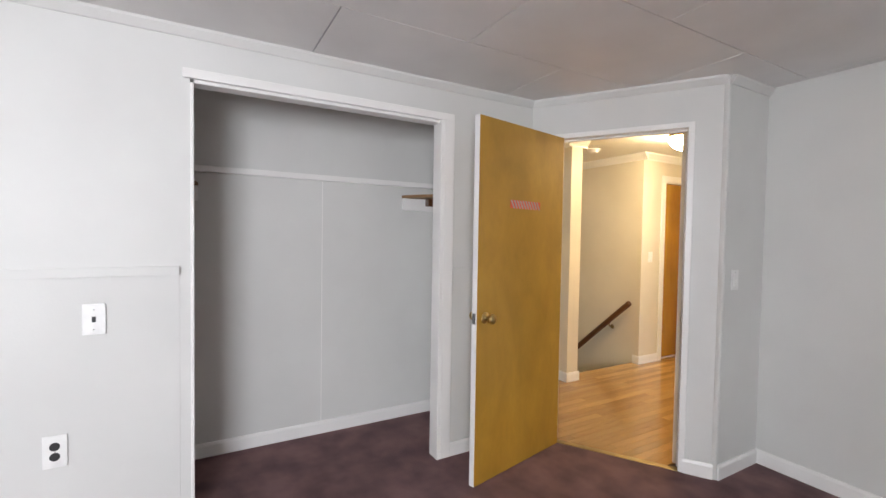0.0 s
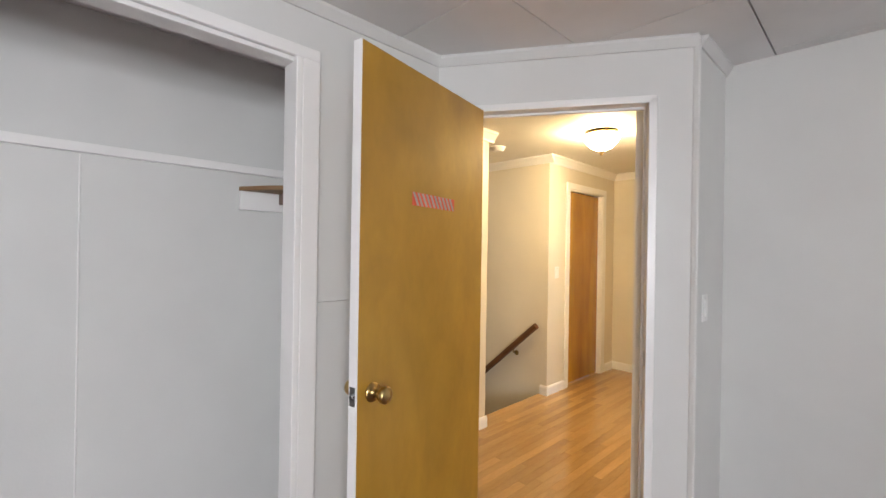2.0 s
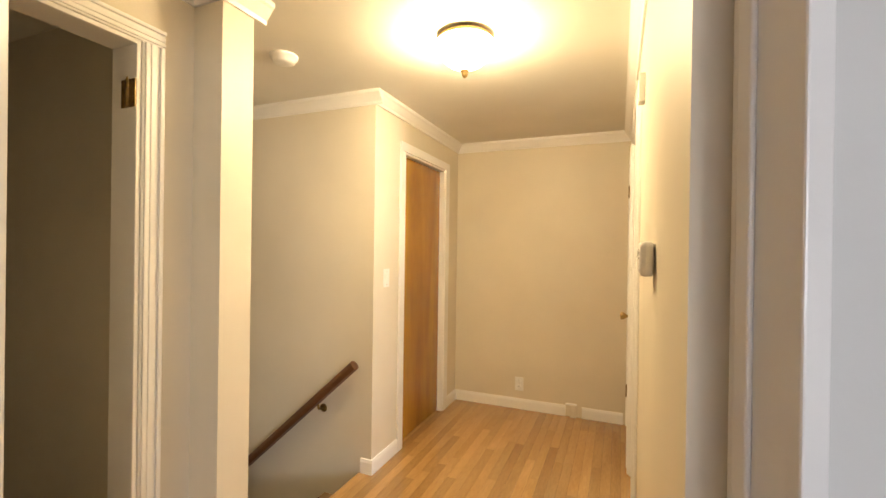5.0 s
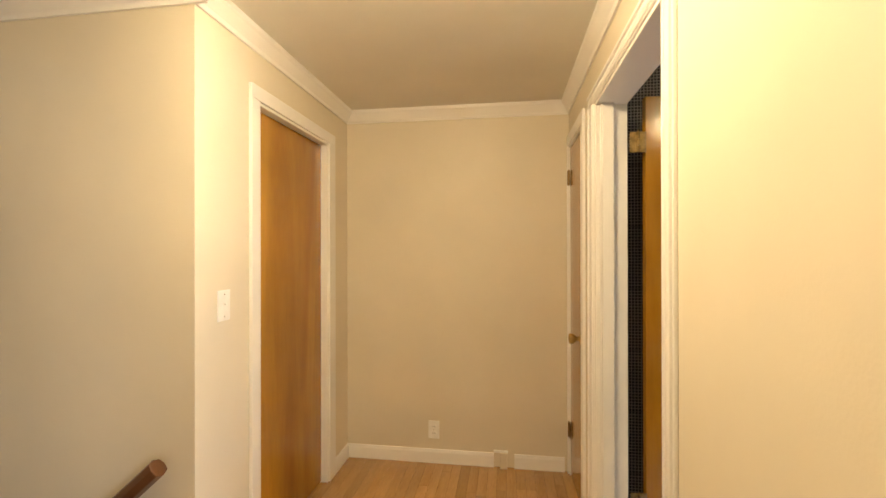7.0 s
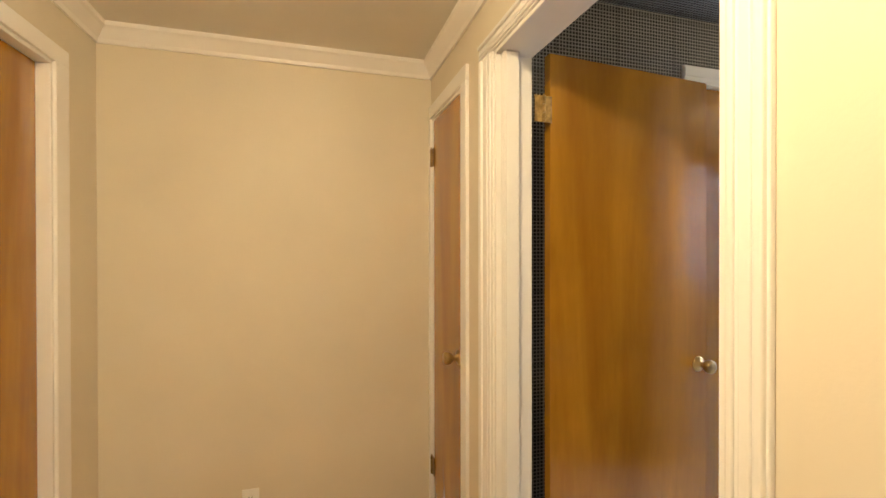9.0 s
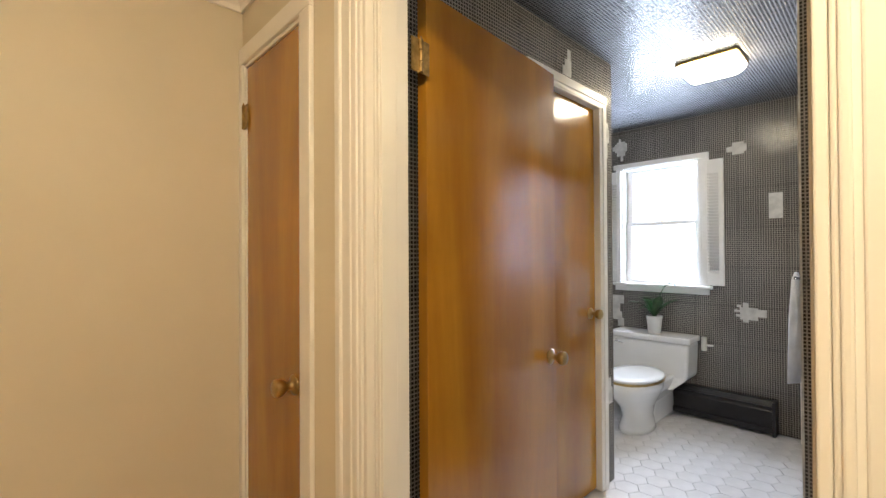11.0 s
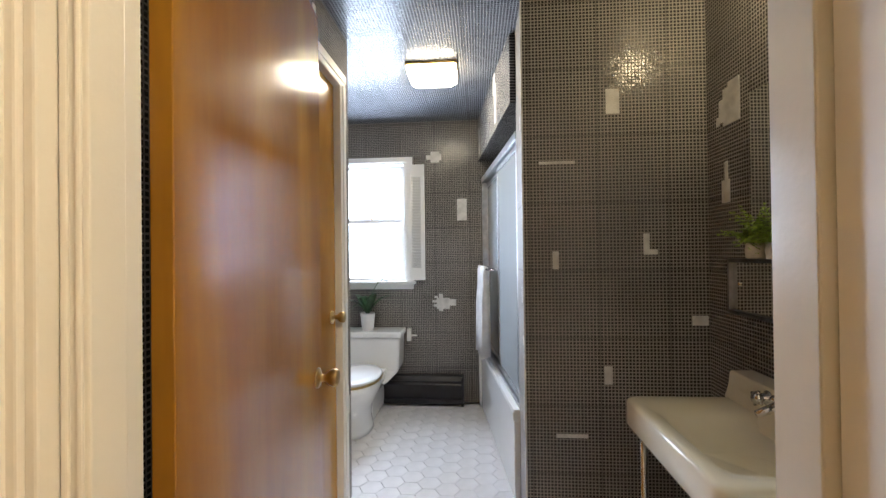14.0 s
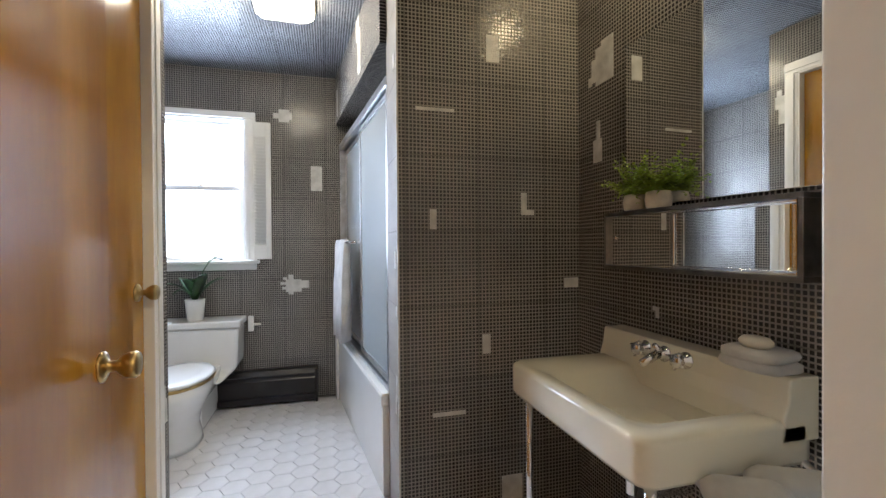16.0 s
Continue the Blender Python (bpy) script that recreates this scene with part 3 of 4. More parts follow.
def hinge(name, at, m, parent=None, h=0.09):
    root = bmesh.new()
    box(root, -0.034, -0.0015, -h / 2, -0.004, 0.0015, h / 2)
    box(root, 0.004, -0.0015, -h / 2, 0.034, 0.0015, h / 2)
    for k in range(3):
        cone(root, (0, -0.004, -h / 2 + k * h / 3 + 0.001), (0, -0.004, -h / 2 + (k + 1) * h / 3 - 0.001), 0.006, 0.006, 10)
    cone(root, (0, -0.004, h / 2), (0, -0.004, h / 2 + 0.008), 0.004, 0.002, 8)
    ob = done(name, root, M_HINGE)
    ob.matrix_world = Matrix.Translation(at) @ m
    return tagged(ob, "tarnished brass butt hinge on the door frame", "hinge", "door hinges")


H = DIAG @ Vector((S0 + 0.01, -0.012, 0))
ang = math.degrees(math.atan2(1.652 - H.y, -1.645 - H.x))
bed_door = leaf_door("bedroom_door", "open honey-coloured veneer door with brass knob", Matrix.Translation((H.x, H.y, 0)) @ Matrix.Rotation(radians(ang), 4, "Z"), 0.798, 2.03, M_DOORB, (0.732, 0.935), (1, -1), edge_mat=M_TRIM)
b = bmesh.new()
bg = bmesh.new()
box(b, 0.252, 0.0352, 1.546, 0.537, 0.0362, 1.594)
tape = done("tape_strip", b, M_PINK, bed_door)
for k in range(10):
    x = 0.2545 + 0.0268 * k
    prism(bg, [(x, 1.547), (x + 0.013, 1.547), (x + 0.013 + 0.027, 1.593), (x + 0.027, 1.593)], -0.0368, -0.0363, Matrix.Rotation(radians(90), 4, "X"))
done("tape_stripes", bg, M_GREYTAPE, bed_door)
tagged(tape, "red and grey striped tape strip")

leaf_door("hall_door", "closed dark honey veneer door in the hall", Matrix.Translation((-2.80, 5.655, 0)) @ Matrix.Rotation(radians(-90), 4, "Z"), 0.709, 2.014, M_DOORG, (0.655, 0.94), (1,), knobs=False)
leaf_door("linen_closet_door", "closed narrow honey veneer door with brass knob", Matrix.Translation((-1.278, 5.947, 0)) @ Matrix.Rotation(radians(-90), 4, "Z"), 0.442, 2.014, M_DOORG, (0.392, 0.92), (-1,))
bath_door = leaf_door("bathroom_door", "open glossy honey veneer bathroom door with brass knob", Matrix.Translation((-1.075, 5.172, 0)) @ Matrix.Rotation(radians(5.0), 4, "Z"), 0.765, 2.05, M_DOORG, (0.718, 0.905), (-1, 1))
leaf_door("bathroom_closet_door", "closed glossy honey veneer door inside bathroom", Matrix.Translation((-0.175, 5.437, 0)), 0.59, 2.118, M_DOORG, (0.535, 0.985), (-1,))
bm = bmesh.new()
for x0, x1 in ((-0.26, -0.19), (0.43, 0.50)):
    box(bm, x0, 5.402, 0, x1, 5.42, 2.13)
    box(bm, x0 + 0.015, 5.396, 0, x1 - 0.015, 5.402, 2.13)
box(bm, -0.26, 5.402, 2.13, 0.50, 5.42, 2.20)
box(bm, -0.26, 5.396, 2.15, 0.50, 5.402, 2.19)
box(bm, -0.19, 5.402, 0, -0.177, 5.53, 2.13)
box(bm, 0.417, 5.402, 0, 0.43, 5.53, 2.13)
box(bm, -0.19, 5.402, 2.12, 0.43, 5.53, 2.13)
structure(done("casing_bathroom_closet", bm, M_TRIM, bevel=0.003), "white painted casing inside the bathroom")
RZ = lambda a: Matrix.Rotation(radians(a), 4, "Z")
for z in (0.28, 1.83):
    hinge("hinge", (-1.285, 5.955, z), RZ(-90))
    hinge("hinge", (-1.108, 5.158, z + 0.02), RZ(4))
hinge("hinge", (-2.83, 3.194, 1.86), RZ(0))
hinge("hinge", (-2.83, 3.194, 0.45), RZ(0))
tagged(boxes("latch_plate", [(-2.758, 4.946, 0.90, -2.752, 4.954, 0.965)], M_BRASS, bevel=0.001), "small brass latch plate on the hall door", "latch")

# ---- bedroom fixtures ----


def wall_plate(name, label, m, kind, w=0.073, h=0.117):
    """A cover plate in its own frame: facing -y, x across, z up."""
    root = empty(name, label, "switch" if kind in ("toggle", "rocker") else "outlet")
    b = bmesh.new()
    box(b, -w / 2, -0.006, -h / 2, w / 2, 0, h / 2)
    done("plate", b, M_PLASTIC, root, bevel=0.003)
    b = bmesh.new()
    if kind == "toggle":
        box(b, -0.006, -0.007, -0.014, 0.006, -0.005, 0.014)
        box(b, -0.004, -0.017, 0.001, 0.004, -0.006, 0.009)
        done("toggle", b, M_PLASTIC, root, bevel=0.001)
    elif kind == "rocker":
        box(b, -0.017, -0.011, -0.034, 0.017, -0.005, 0.034)
        done("rocker", b, M_PLASTIC, root, bevel=0.002)
    elif kind == "jack":
        box(b, -0.007, -0.008, -0.012, 0.007, -0.005, 0.012)
        done("socket", b, M_DARK, root, bevel=0.002)
    else:
        mat = M_DARK if kind == "dark_outlet" else M_PLASTIC
        for s in (-1, 1):
            lathe(b, (0, -0.004, s * 0.021), (0, -1, 0), [(0, 0.017), (0.005, 0.017), (0.0055, 0.015)], 18)
        done("receptacle", b, mat, root)
        if kind != "dark_outlet":
            for s in (-1, 1):
                for x in (-0.006, 0.006):
                    b = bmesh.new()
                    box(b, x - 0.001, -0.0102, s * 0.021 - 0.004, x + 0.001, -0.0096, s * 0.021 + 0.006)
                    done("slot", b, M_DARK, root)
    for z in ((0,) if "outlet" in kind else (-0.042, 0.042)):
        b = bmesh.new()
        lathe(b, (0, -0.0055, z), (0, -1, 0), [(0, 0.003), (0.0015, 0.003), (0.002, 0.001)], 8)
        done("screw", b, M_CHROME, root)
    root.matrix_world = m
    return root


wall_plate("phone_jack_plate", "white plate with dark jack on bedroom wall", Matrix.Translation((-1.975, -0.04, 1.008)) @ RZ(90), "jack", 0.08, 0.13)
wall_plate("bedroom_outlet", "white wall plate with two dark receptacles", Matrix.Translation((-1.975, -0.17, 0.475)) @ RZ(90), "dark_outlet", 0.08, 0.135)
wall_plate("bedroom_switch", "white rocker light switch beside bedroom door", Matrix.Translation((-1.03, 3.04, 1.153)) @ RZ(90), "rocker")
wall_plate("hall_switch", "white toggle light switch on cream wall", Matrix.Translation((-2.73, 4.70, 1.18)) @ RZ(90), "toggle")
wall_plate("hall_outlet", "cream duplex outlet on hall end wall", Matrix.Translation((-2.139, 5.995, 0.214)), "outlet")
# phone cable stub over the baseboard
root = empty("cable_cover", "cream cable cover and bracket at the baseboard", "cable cover")
done("cover", (lambda q: (box(q, -1.71, 5.963, 0.0, -1.665, 5.995, 0.10), q)[1])(bmesh.new()), M_HALL, root, bevel=0.004)
done("bracket", (lambda q: (box(q, -1.75, 5.975, 0.095, -1.66, 5.995, 0.108), q)[1])(bmesh.new()), M_PLASTIC, root, bevel=0.002)


def closet_bracket(y, s, ln):
    root = empty("shelf_bracket", "raw wood shelf end on white cleat in closet", "shelf bracket", "closet shelf brackets")
    b = bmesh.new()
    box(b, -2.655, min(0, s * ln), 1.565, -2.632, max(0, s * ln), 1.655)
    done("cleat", b, M_TRIM, root, bevel=0.003)
    b = bmesh.new()
    prism(b, [(-2.655, 0), (-2.30, 0), (-2.30, s * ln * 0.35), (-2.50, s * ln * 0.8), (-2.655, s * ln)], 1.656, 1.676)
    done("board", b, M_SHELFW, root, bevel=0.002)
    b = bmesh.new()
    box(b, -2.62, min(0, s * ln * 0.55), 1.60, -2.57, max(0, s * ln * 0.55), 1.655)
    done("rod_socket", b, M_RAIL, root, bevel=0.003)
    root.location = (0, y, 0)


closet_bracket(2.06, -1, 0.40)
closet_bracket(0.20, 1, 0.14)

# ---- bedroom window behind the walker ----
root = structure(new("window_1"), "white double sash bedroom window")
b = bmesh.new()
for r in ((2.40, -1.85, 0.85, 2.46, -1.81, 2.05), (2.40, -0.49, 0.85, 2.46, -0.45, 2.05), (2.40, -1.81, 2.01, 2.46, -0.49, 2.05), (2.36, -1.95, 0.82, 2.46, -0.35, 0.85), (2.42, -1.81, 1.43, 2.45, -0.49, 1.47), (2.385, -1.93, 0.85, 2.40, -1.85, 2.12), (2.385, -0.45, 0.85, 2.40, -0.37, 2.12), (2.385, -1.85, 2.05, 2.40, -0.45, 2.12)):
    box(b, *r)
done("frame", b, M_TRIM, root, bevel=0.003)

# ---- hall things ----
LX, LY = -2.0, 4.09
root = empty("ceiling_lamp", "lit frosted bowl ceiling lamp with nickel trim", "ceiling lamp")
b = bmesh.new()
lathe(b, (LX, LY, HZ), (0, 0, -1), [(0, 0.10), (0.01, 0.11), (0.018, 0.126), (0.026, 0.128), (0.032, 0.126), (0.032, 0.110)], 40)
done("trim_ring", b, M_BRASS, root, smooth=True)
b = bmesh.new()
lathe(b, (LX, LY, HZ - 0.030), (0, 0, -1), [(0, 0.122), (0.012, 0.132), (0.03, 0.131), (0.065, 0.108), (0.095, 0.075), (0.112, 0.04), (0.117, 0.012)], 40)
tagged(done("bowl", b, M_GLOBE, root, smooth=True), "glowing frosted glass bowl")
b = bmesh.new()
lathe(b, (LX, LY, HZ - 0.152), (0, 0, -1), [(0, 0.02), (0.006, 0.022), (0.012, 0.012), (0.02, 0.014), (0.030, 0.010), (0.036, 0.003)], 16)
done("finial", b, M_BRASS, root, smooth=True)

root = empty("smoke_detector", "round white smoke detector on hall ceiling", "smoke detector")
b = bmesh.new()
lathe(b, (-2.906, 3.967, HZ), (0, 0, -1), [(0, 0.068), (0.012, 0.068), (0.016, 0.058), (0.032, 0.054), (0.040, 0.040), (0.041, 0.010)], 28)
done("body", b, M_PLASTIC, root, smooth=True)

root = empty("handrail", "dark stained wooden handrail on stairwell wall", "handrail")
b = bmesh.new()
a0, a1 = Vector((-2.815, 4.49, 0.665)), Vector((-4.6, 4.49, -0.935))
ax = (a1 - a0).normalized()
upv = Vector((ax.z, 0, -ax.x)) * -1
if upv.z < 0:
    upv = -upv
prof = [(-0.026, -0.02), (-0.03, 0.005), (-0.022, 0.026), (0, 0.033), (0.022, 0.026), (0.03, 0.005), (0.026, -0.02), (0, -0.03)]
loft(b, [[e + Vector((0, u, 0)) + upv * w for u, w in prof] for e in (a0, a1)])
done("rail", b, M_RAIL, root, bevel=0.004)
for f in (0.15, 0.75):
    b = bmesh.new()
    c = a0 + (a1 - a0) * f
    cone(b, (c.x, 4.49, c.z - 0.028), (c.x, 4.50, c.z - 0.065), 0.007, 0.007, 10)
    cone(b, (c.x, 4.50, c.z - 0.065), (c.x, 4.55, c.z - 0.075), 0.007, 0.007, 10)
    lathe(b, (c.x, 4.55, c.z - 0.075), (0, -1, 0), [(0, 0.026), (0.004, 0.026), (0.008, 0.012)], 16)
    done("bracket", b, M_HINGE, root)

root = empty("thermostat", "white electronic thermostat with grey display on wall", "thermostat")
b = bmesh.new()
box(b, -1.285, 3.44, 1.317, -1.278, 3.610, 1.396)
done("wall_plate", b, M_PLASTIC, root, bevel=0.003)


def thermo_ring(x, inset):
    """A rounded upright rectangle at depth x off the wall."""
    ring, r = [], 0.022
    for cy, cz, a0 in ((3.548 - r, 1.402 - r, 0), (3.403 + r, 1.402 - r, 90), (3.403 + r, 1.296 + r, 180), (3.548 - r, 1.296 + r, 270)):
        for i in range(6):
            a = radians(a0 + 18 * i)
            ring.append((x, cy + (r - inset) * math.cos(a), cz + (r - inset) * math.sin(a)))
    return ring


b = bmesh.new()
loft(b, [thermo_ring(-1.285, 0.002), thermo_ring(-1.300, 0.0), thermo_ring(-1.309, 0.003), thermo_ring(-1.313, 0.010)])
done("housing", b, M_PLASTIC, root, smooth=False, bevel=0.002)
b = bmesh.new()
for r in ((-1.3155, 3.458, 1.346, -1.3125, 3.530, 1.3505), (-1.3155, 3.458, 1.3765, -1.3125, 3.530, 1.381), (-1.3155, 3.458, 1.3505, -1.3125, 3.4625, 1.3765), (-1.3155, 3.5255, 1.3505, -1.3125, 3.530, 1.3765)):
    box(b, *r)
done("bezel", b, M_PLASTIC, root, bevel=0.001)
b = bmesh.new()
box(b, -1.3140, 3.4625, 1.3505, -1.3125, 3.5255, 1.3765)
done("display", b, M_SCREEN, root)
b = bmesh.new()
for z in (1.353, 1.370):
    lathe(b, (-1.3125, 3.440, z), (-1, 0, 0), [(0, 0.006), (0.003, 0.005), (0.0035, 0.002)], 12)
box(b, -1.3138, 3.426, 1.312, -1.3125, 3.526, 1.315)
done("button", b, M_CERAM, root)
root.matrix_world = Matrix.Translation((-1.278, 3.520, 1.356)) @ Matrix.Diagonal((1.0, 0.8, 0.8, 1.0)) @ Matrix.Translation((1.278, -3.548, -1.349))
tagged(boxes("wall_chime", [(-1.300, 4.00, 1.915, -1.278, 4.05, 2.02)], M_PLASTIC, bevel=0.004), "white door chime box high on hall wall", "door chime")

# ---- bathroom window and shutters ----
root = structure(new("window_2"), "white double-hung bathroom window, bright daylight outside")
b = bmesh.new()
for r in ((2.02, 5.29, 2.07, 2.04, 6.06, 2.115), (2.025, 5.29, 1.045, 2.04, 5.36, 2.07), (2.025, 5.97, 1.045, 2.04, 6.04, 2.07), (2.04, 5.36, 1.045, 2.16, 5.375, 2.07), (2.04, 5.995, 1.045, 2.16, 5.97, 2.07), (2.04, 5.375, 2.055, 2.16, 5.995, 2.07)):
    box(b, *r)
done("frame", b, M_TRIM, root, bevel=0.003)
b = bmesh.new()
box(b, 1.985, 5.27, 1.02, 2.16, 6.07, 1.045)
box(b, 2.018, 5.29, 0.975, 2.04, 6.05, 1.02)
done("sill", b, M_TRIM, root, bevel=0.005)
for z0, z1, x in ((1.045, 1.58, 2.085), (1.56, 2.055, 2.115)):
    b = bmesh.new()
    for r in ((x, 5.375, z0, x + 0.028, 5.41, z1), (x, 5.92, z0, x + 0.028, 5.995, z1), (x, 5.41, z0, x + 0.028, 5.92, z0 + 0.032), (x, 5.41, z1 - 0.03, x + 0.028, 5.92, z1)):
        box(b, *r)
    done("sash", b, M_TRIM, root, bevel=0.003)
    b = bmesh.new()
    box(b, x + 0.012, 5.41, z0 + 0.032, x + 0.016, 5.92, z1 - 0.03)
    done("pane", b, M_PANE, root).visible_shadow = False
b = bmesh.new()
lathe(b, (2.085, 5.665, 1.585), (-0.2, 0, 1), [(0, 0.016), (0.008, 0.014), (0.014, 0.006)], 12)
done("sash_lock", b, M_BRASS, root)


def shutter(m):
    """A louvred shutter panel: x across from its hinge, y out of the wall, z up."""
    root = empty("window_shutter", "white louvred interior shutter folded open at window", "shutter", "bathroom window shutters")
    w, h, t = 0.150, 0.995, 0.022
    b = bmesh.new()
    for r in ((0, 0, 0, 0.034, t, h), (w - 0.034, 0, 0, w, t, h), (0.034, 0, 0, w - 0.034, t, 0.10), (0.034, 0, h - 0.11, w - 0.034, t, h)):
        box(b, *r)
    done("frame", b, M_TRIM, root, bevel=0.003)
    me = None
    for k in range(32):
        if me is None:
            q = bmesh.new()
            box(q, 0.034, -0.002, -0.014, w - 0.034, 0.002, 0.014, Matrix.Rotation(radians(38), 4, "X"))
            o = done("slat", q, M_TRIM, root)
            me = o.data
        else:
            o = new("slat", me)
            o.parent = root
        o.location = (0, t / 2, 0.112 + k * 0.0247)
    b = bmesh.new()
    cone(b, (w / 2, t + 0.008, 0.12), (w / 2, t + 0.008, h - 0.13), 0.004, 0.004, 8)
    done("tilt_rod", b, M_TRIM, root)
    root.matrix_world = m
    return root


shutter(Matrix.Translation((2.018, 5.338, 1.052)) @ RZ(-91))
shutter(Matrix.Translation((2.018, 5.985, 1.052)) @ RZ(91) @ Matrix.Scale(1, 4))

# ---- toilet ----
TY = 5.635


def ellipse(cx, cy, rx, ry, z, n=28, front=1.0):
    return [(cx + rx * math.cos(a) * (front if math.cos(a) < 0 else 1), cy + ry * math.sin(a), z) for a in [2 * math.pi * i / n for i in range(n)]]


root = empty("toilet", "white low-profile toilet with wide tank below window", "toilet")
b = bmesh.new()
loft(b, [ellipse(1.46, TY, 0.20, 0.115, 0.0), ellipse(1.46, TY, 0.195, 0.11, 0.03), ellipse(1.47, TY, 0.17, 0.095, 0.10), ellipse(1.46, TY, 0.19, 0.11, 0.18), ellipse(1.43, TY, 0.25, 0.155, 0.26),
         ellipse(1.42, TY, 0.275, 0.18, 0.32), ellipse(1.42, TY, 0.28, 0.185, 0.375)])
done("bowl", b, M_PORC, root, smooth=True)
b = bmesh.new()
loft(b, [[(1.55, y0, z), (2.0, y0, z), (2.0, y1, z), (1.55, y1, z)] for y0, y1, z in ((TY - 0.09, TY + 0.09, 0.0), (TY - 0.09, TY + 0.09, 0.18), (TY - 0.14, TY + 0.14, 0.27), (TY - 0.16, TY + 0.16, 0.36))])
done("base_rear", b, M_PORC, root, bevel=0.02)
b = bmesh.new()
loft(b, [ellipse(1.43, TY, 0.288, 0.192, z) for z in (0.376, 0.392)])
tagged(done("seat_ring", b, M_BRASS, root, bevel=0.004), "yellowed seat rim")
b = bmesh.new()
loft(b, [ellipse(1.43, TY, 0.282, 0.186, 0.393), ellipse(1.43, TY, 0.286, 0.19, 0.402), ellipse(1.43, TY, 0.27, 0.175, 0.414), ellipse(1.43, TY, 0.20, 0.12, 0.418)])
done("lid", b, M_PORC, root, smooth=True)
b = bmesh.new()
loft(b, [[(x0, y0, z), (2.035, y0, z), (2.035, y1, z), (x0, y1, z)] for x0, y0, y1, z in ((1.70, TY - 0.16, TY + 0.2, 0.25), (1.76, 5.42, 5.94, 0.30), (1.775, 5.385, 5.98, 0.335), (1.785, 5.375, 5.985, 0.60))])
done("tank", b, M_PORC, root, bevel=0.02)
b = bmesh.new()
box(b, 1.772, 5.362, 0.601, 2.037, 5.998, 0.648)
done("tank_lid", b, M_PORC, root, bevel=0.012)
b = bmesh.new()
lathe(b, (1.787, 5.94, 0.565), (-1, 0, 0), [(0, 0.014), (0.008, 0.012), (0.018, 0.007)], 12)
cone(b, (1.768, 5.94, 0.565), (1.764, 5.87, 0.552), 0.006, 0.004, 8)
done("flush_lever", b, M_CHROME, root)
root = empty("paper_holder", "white ceramic toilet paper holder on wall", "paper holder")
b = bmesh.new()
box(b, 2.005, 5.315, 0.53, 2.04, 5.352, 0.64)
cone(b, (2.02, 5.315, 0.578), (2.02, 5.265, 0.578), 0.010, 0.007, 10)
done("body", b, M_CERAM, root, bevel=0.006)

root = empty("baseboard_heater", "black enamelled baseboard heater along bathroom wall", "heater")
b = bmesh.new()
loft(b, [[(2.035, y, 0.02), (1.945, y, 0.02), (1.945, y, 0.055), (1.968, y, 0.062), (1.955, y, 0.175), (1.968, y, 0.19), (1.968, y, 0.205), (1.95, y, 0.212), (1.972, y, 0.243), (2.035, y, 0.243)] for y in (4.885, 6.36)])
done("cover", b, M_HEATER, root)
b = bmesh.new()
box(b, 1.938, 4.868, 0.0, 2.036, 4.889, 0.246)
done("end_cap", b, M_HEATER, root, bevel=0.004)


def leaf_blade(bm, base, heading, length, width, rise, droop, seg=7):
    """A strap leaf that rises and droops over."""
    h = Vector((math.cos(heading), math.sin(heading), 0))
    side = Vector((-h.y, h.x, 0))
    prev = None
    for i in range(seg + 1):
        f = i / seg
        c = Vector(base) + h * (length * f) + Vector((0, 0, rise * f - droop * f * f))
        w = width * math.sin(math.pi * min(1, 0.12 + 0.88 * f)) * 0.5 + 0.0006
        row = (bm.verts.new(c + side * w + Vector((0, 0, w * 0.35))), bm.verts.new(c), bm.verts.new(c - side * w + Vector((0, 0, w * 0.35))))
        if prev:
            bm.faces.new((prev[0], prev[1], row[1], row[0]))
            bm.faces.new((prev[1], prev[2], row[2], row[1]))
        prev = row


rng = random.Random(4)
root = empty("orchid_plant", "green potted orchid in white pot on toilet tank", "plant")
b = bmesh.new()
lathe(b, (1.87, 5.655, 0.648), (0, 0, 1), [(0, 0.044), (0.004, 0.047), (0.13, 0.060), (0.145, 0.062), (0.147, 0.056), (0.13, 0.054)], 28)
done("pot", b, M_CERAM, root, smooth=True)
b = bmesh.new()
lathe(b, (1.87, 5.655, 0.775), (0, 0, 1), [(0, 0.05), (0.006, 0.05), (0.008, 0.02)], 14)
done("soil", b, M_STAIR, root)
b = bmesh.new()
for k in range(9):
    leaf_blade(b, (1.87, 5.655, 0.78), 0.4 + k * 2.4, rng.uniform(0.14, 0.22), rng.uniform(0.055, 0.075), rng.uniform(0.22, 0.36), rng.uniform(0.12, 0.22))
lv = done("leaf", b, M_LEAF, root, smooth=True)
sm = lv.modifiers.new("thick", "SOLIDIFY")
sm.thickness = 0.002
b = bmesh.new()
pts = [Vector((1.87, 5.65, 0.78)), Vector((1.865, 5.63, 0.90)), Vector((1.85, 5.60, 0.98)), Vector((1.84, 5.56, 1.045)), Vector((1.83, 5.52, 1.07)), Vector((1.825, 5.48, 1.06))]
for p, q in zip(pts, pts[1:]):
    cone(b, p, q, 0.0035, 0.003, 8)
for p in pts[3:]:
    bmesh.ops.create_icosphere(b, subdivisions=1, radius=0.009, matrix=Matrix.Translation(p))
done("stem", b, M_LEAF, root)

# ---- bathtub, soffit and shower doors, on a line a little off the room's ----
TUB = Matrix.Translation((0.42, 4.540, 0)) @ RZ(6.55)  # x along the rim, y out into the room
TL = 1.635
root = empty("bathtub", "white enamelled bathtub behind sliding glass doors", "bathtub")
b = bmesh.new()
box(b, 0.175, -0.035, 0.0, TL - 0.01, 0.0, 0.415, TUB)
done("apron", b, M_PORC, root, bevel=0.006)
b = bmesh.new()


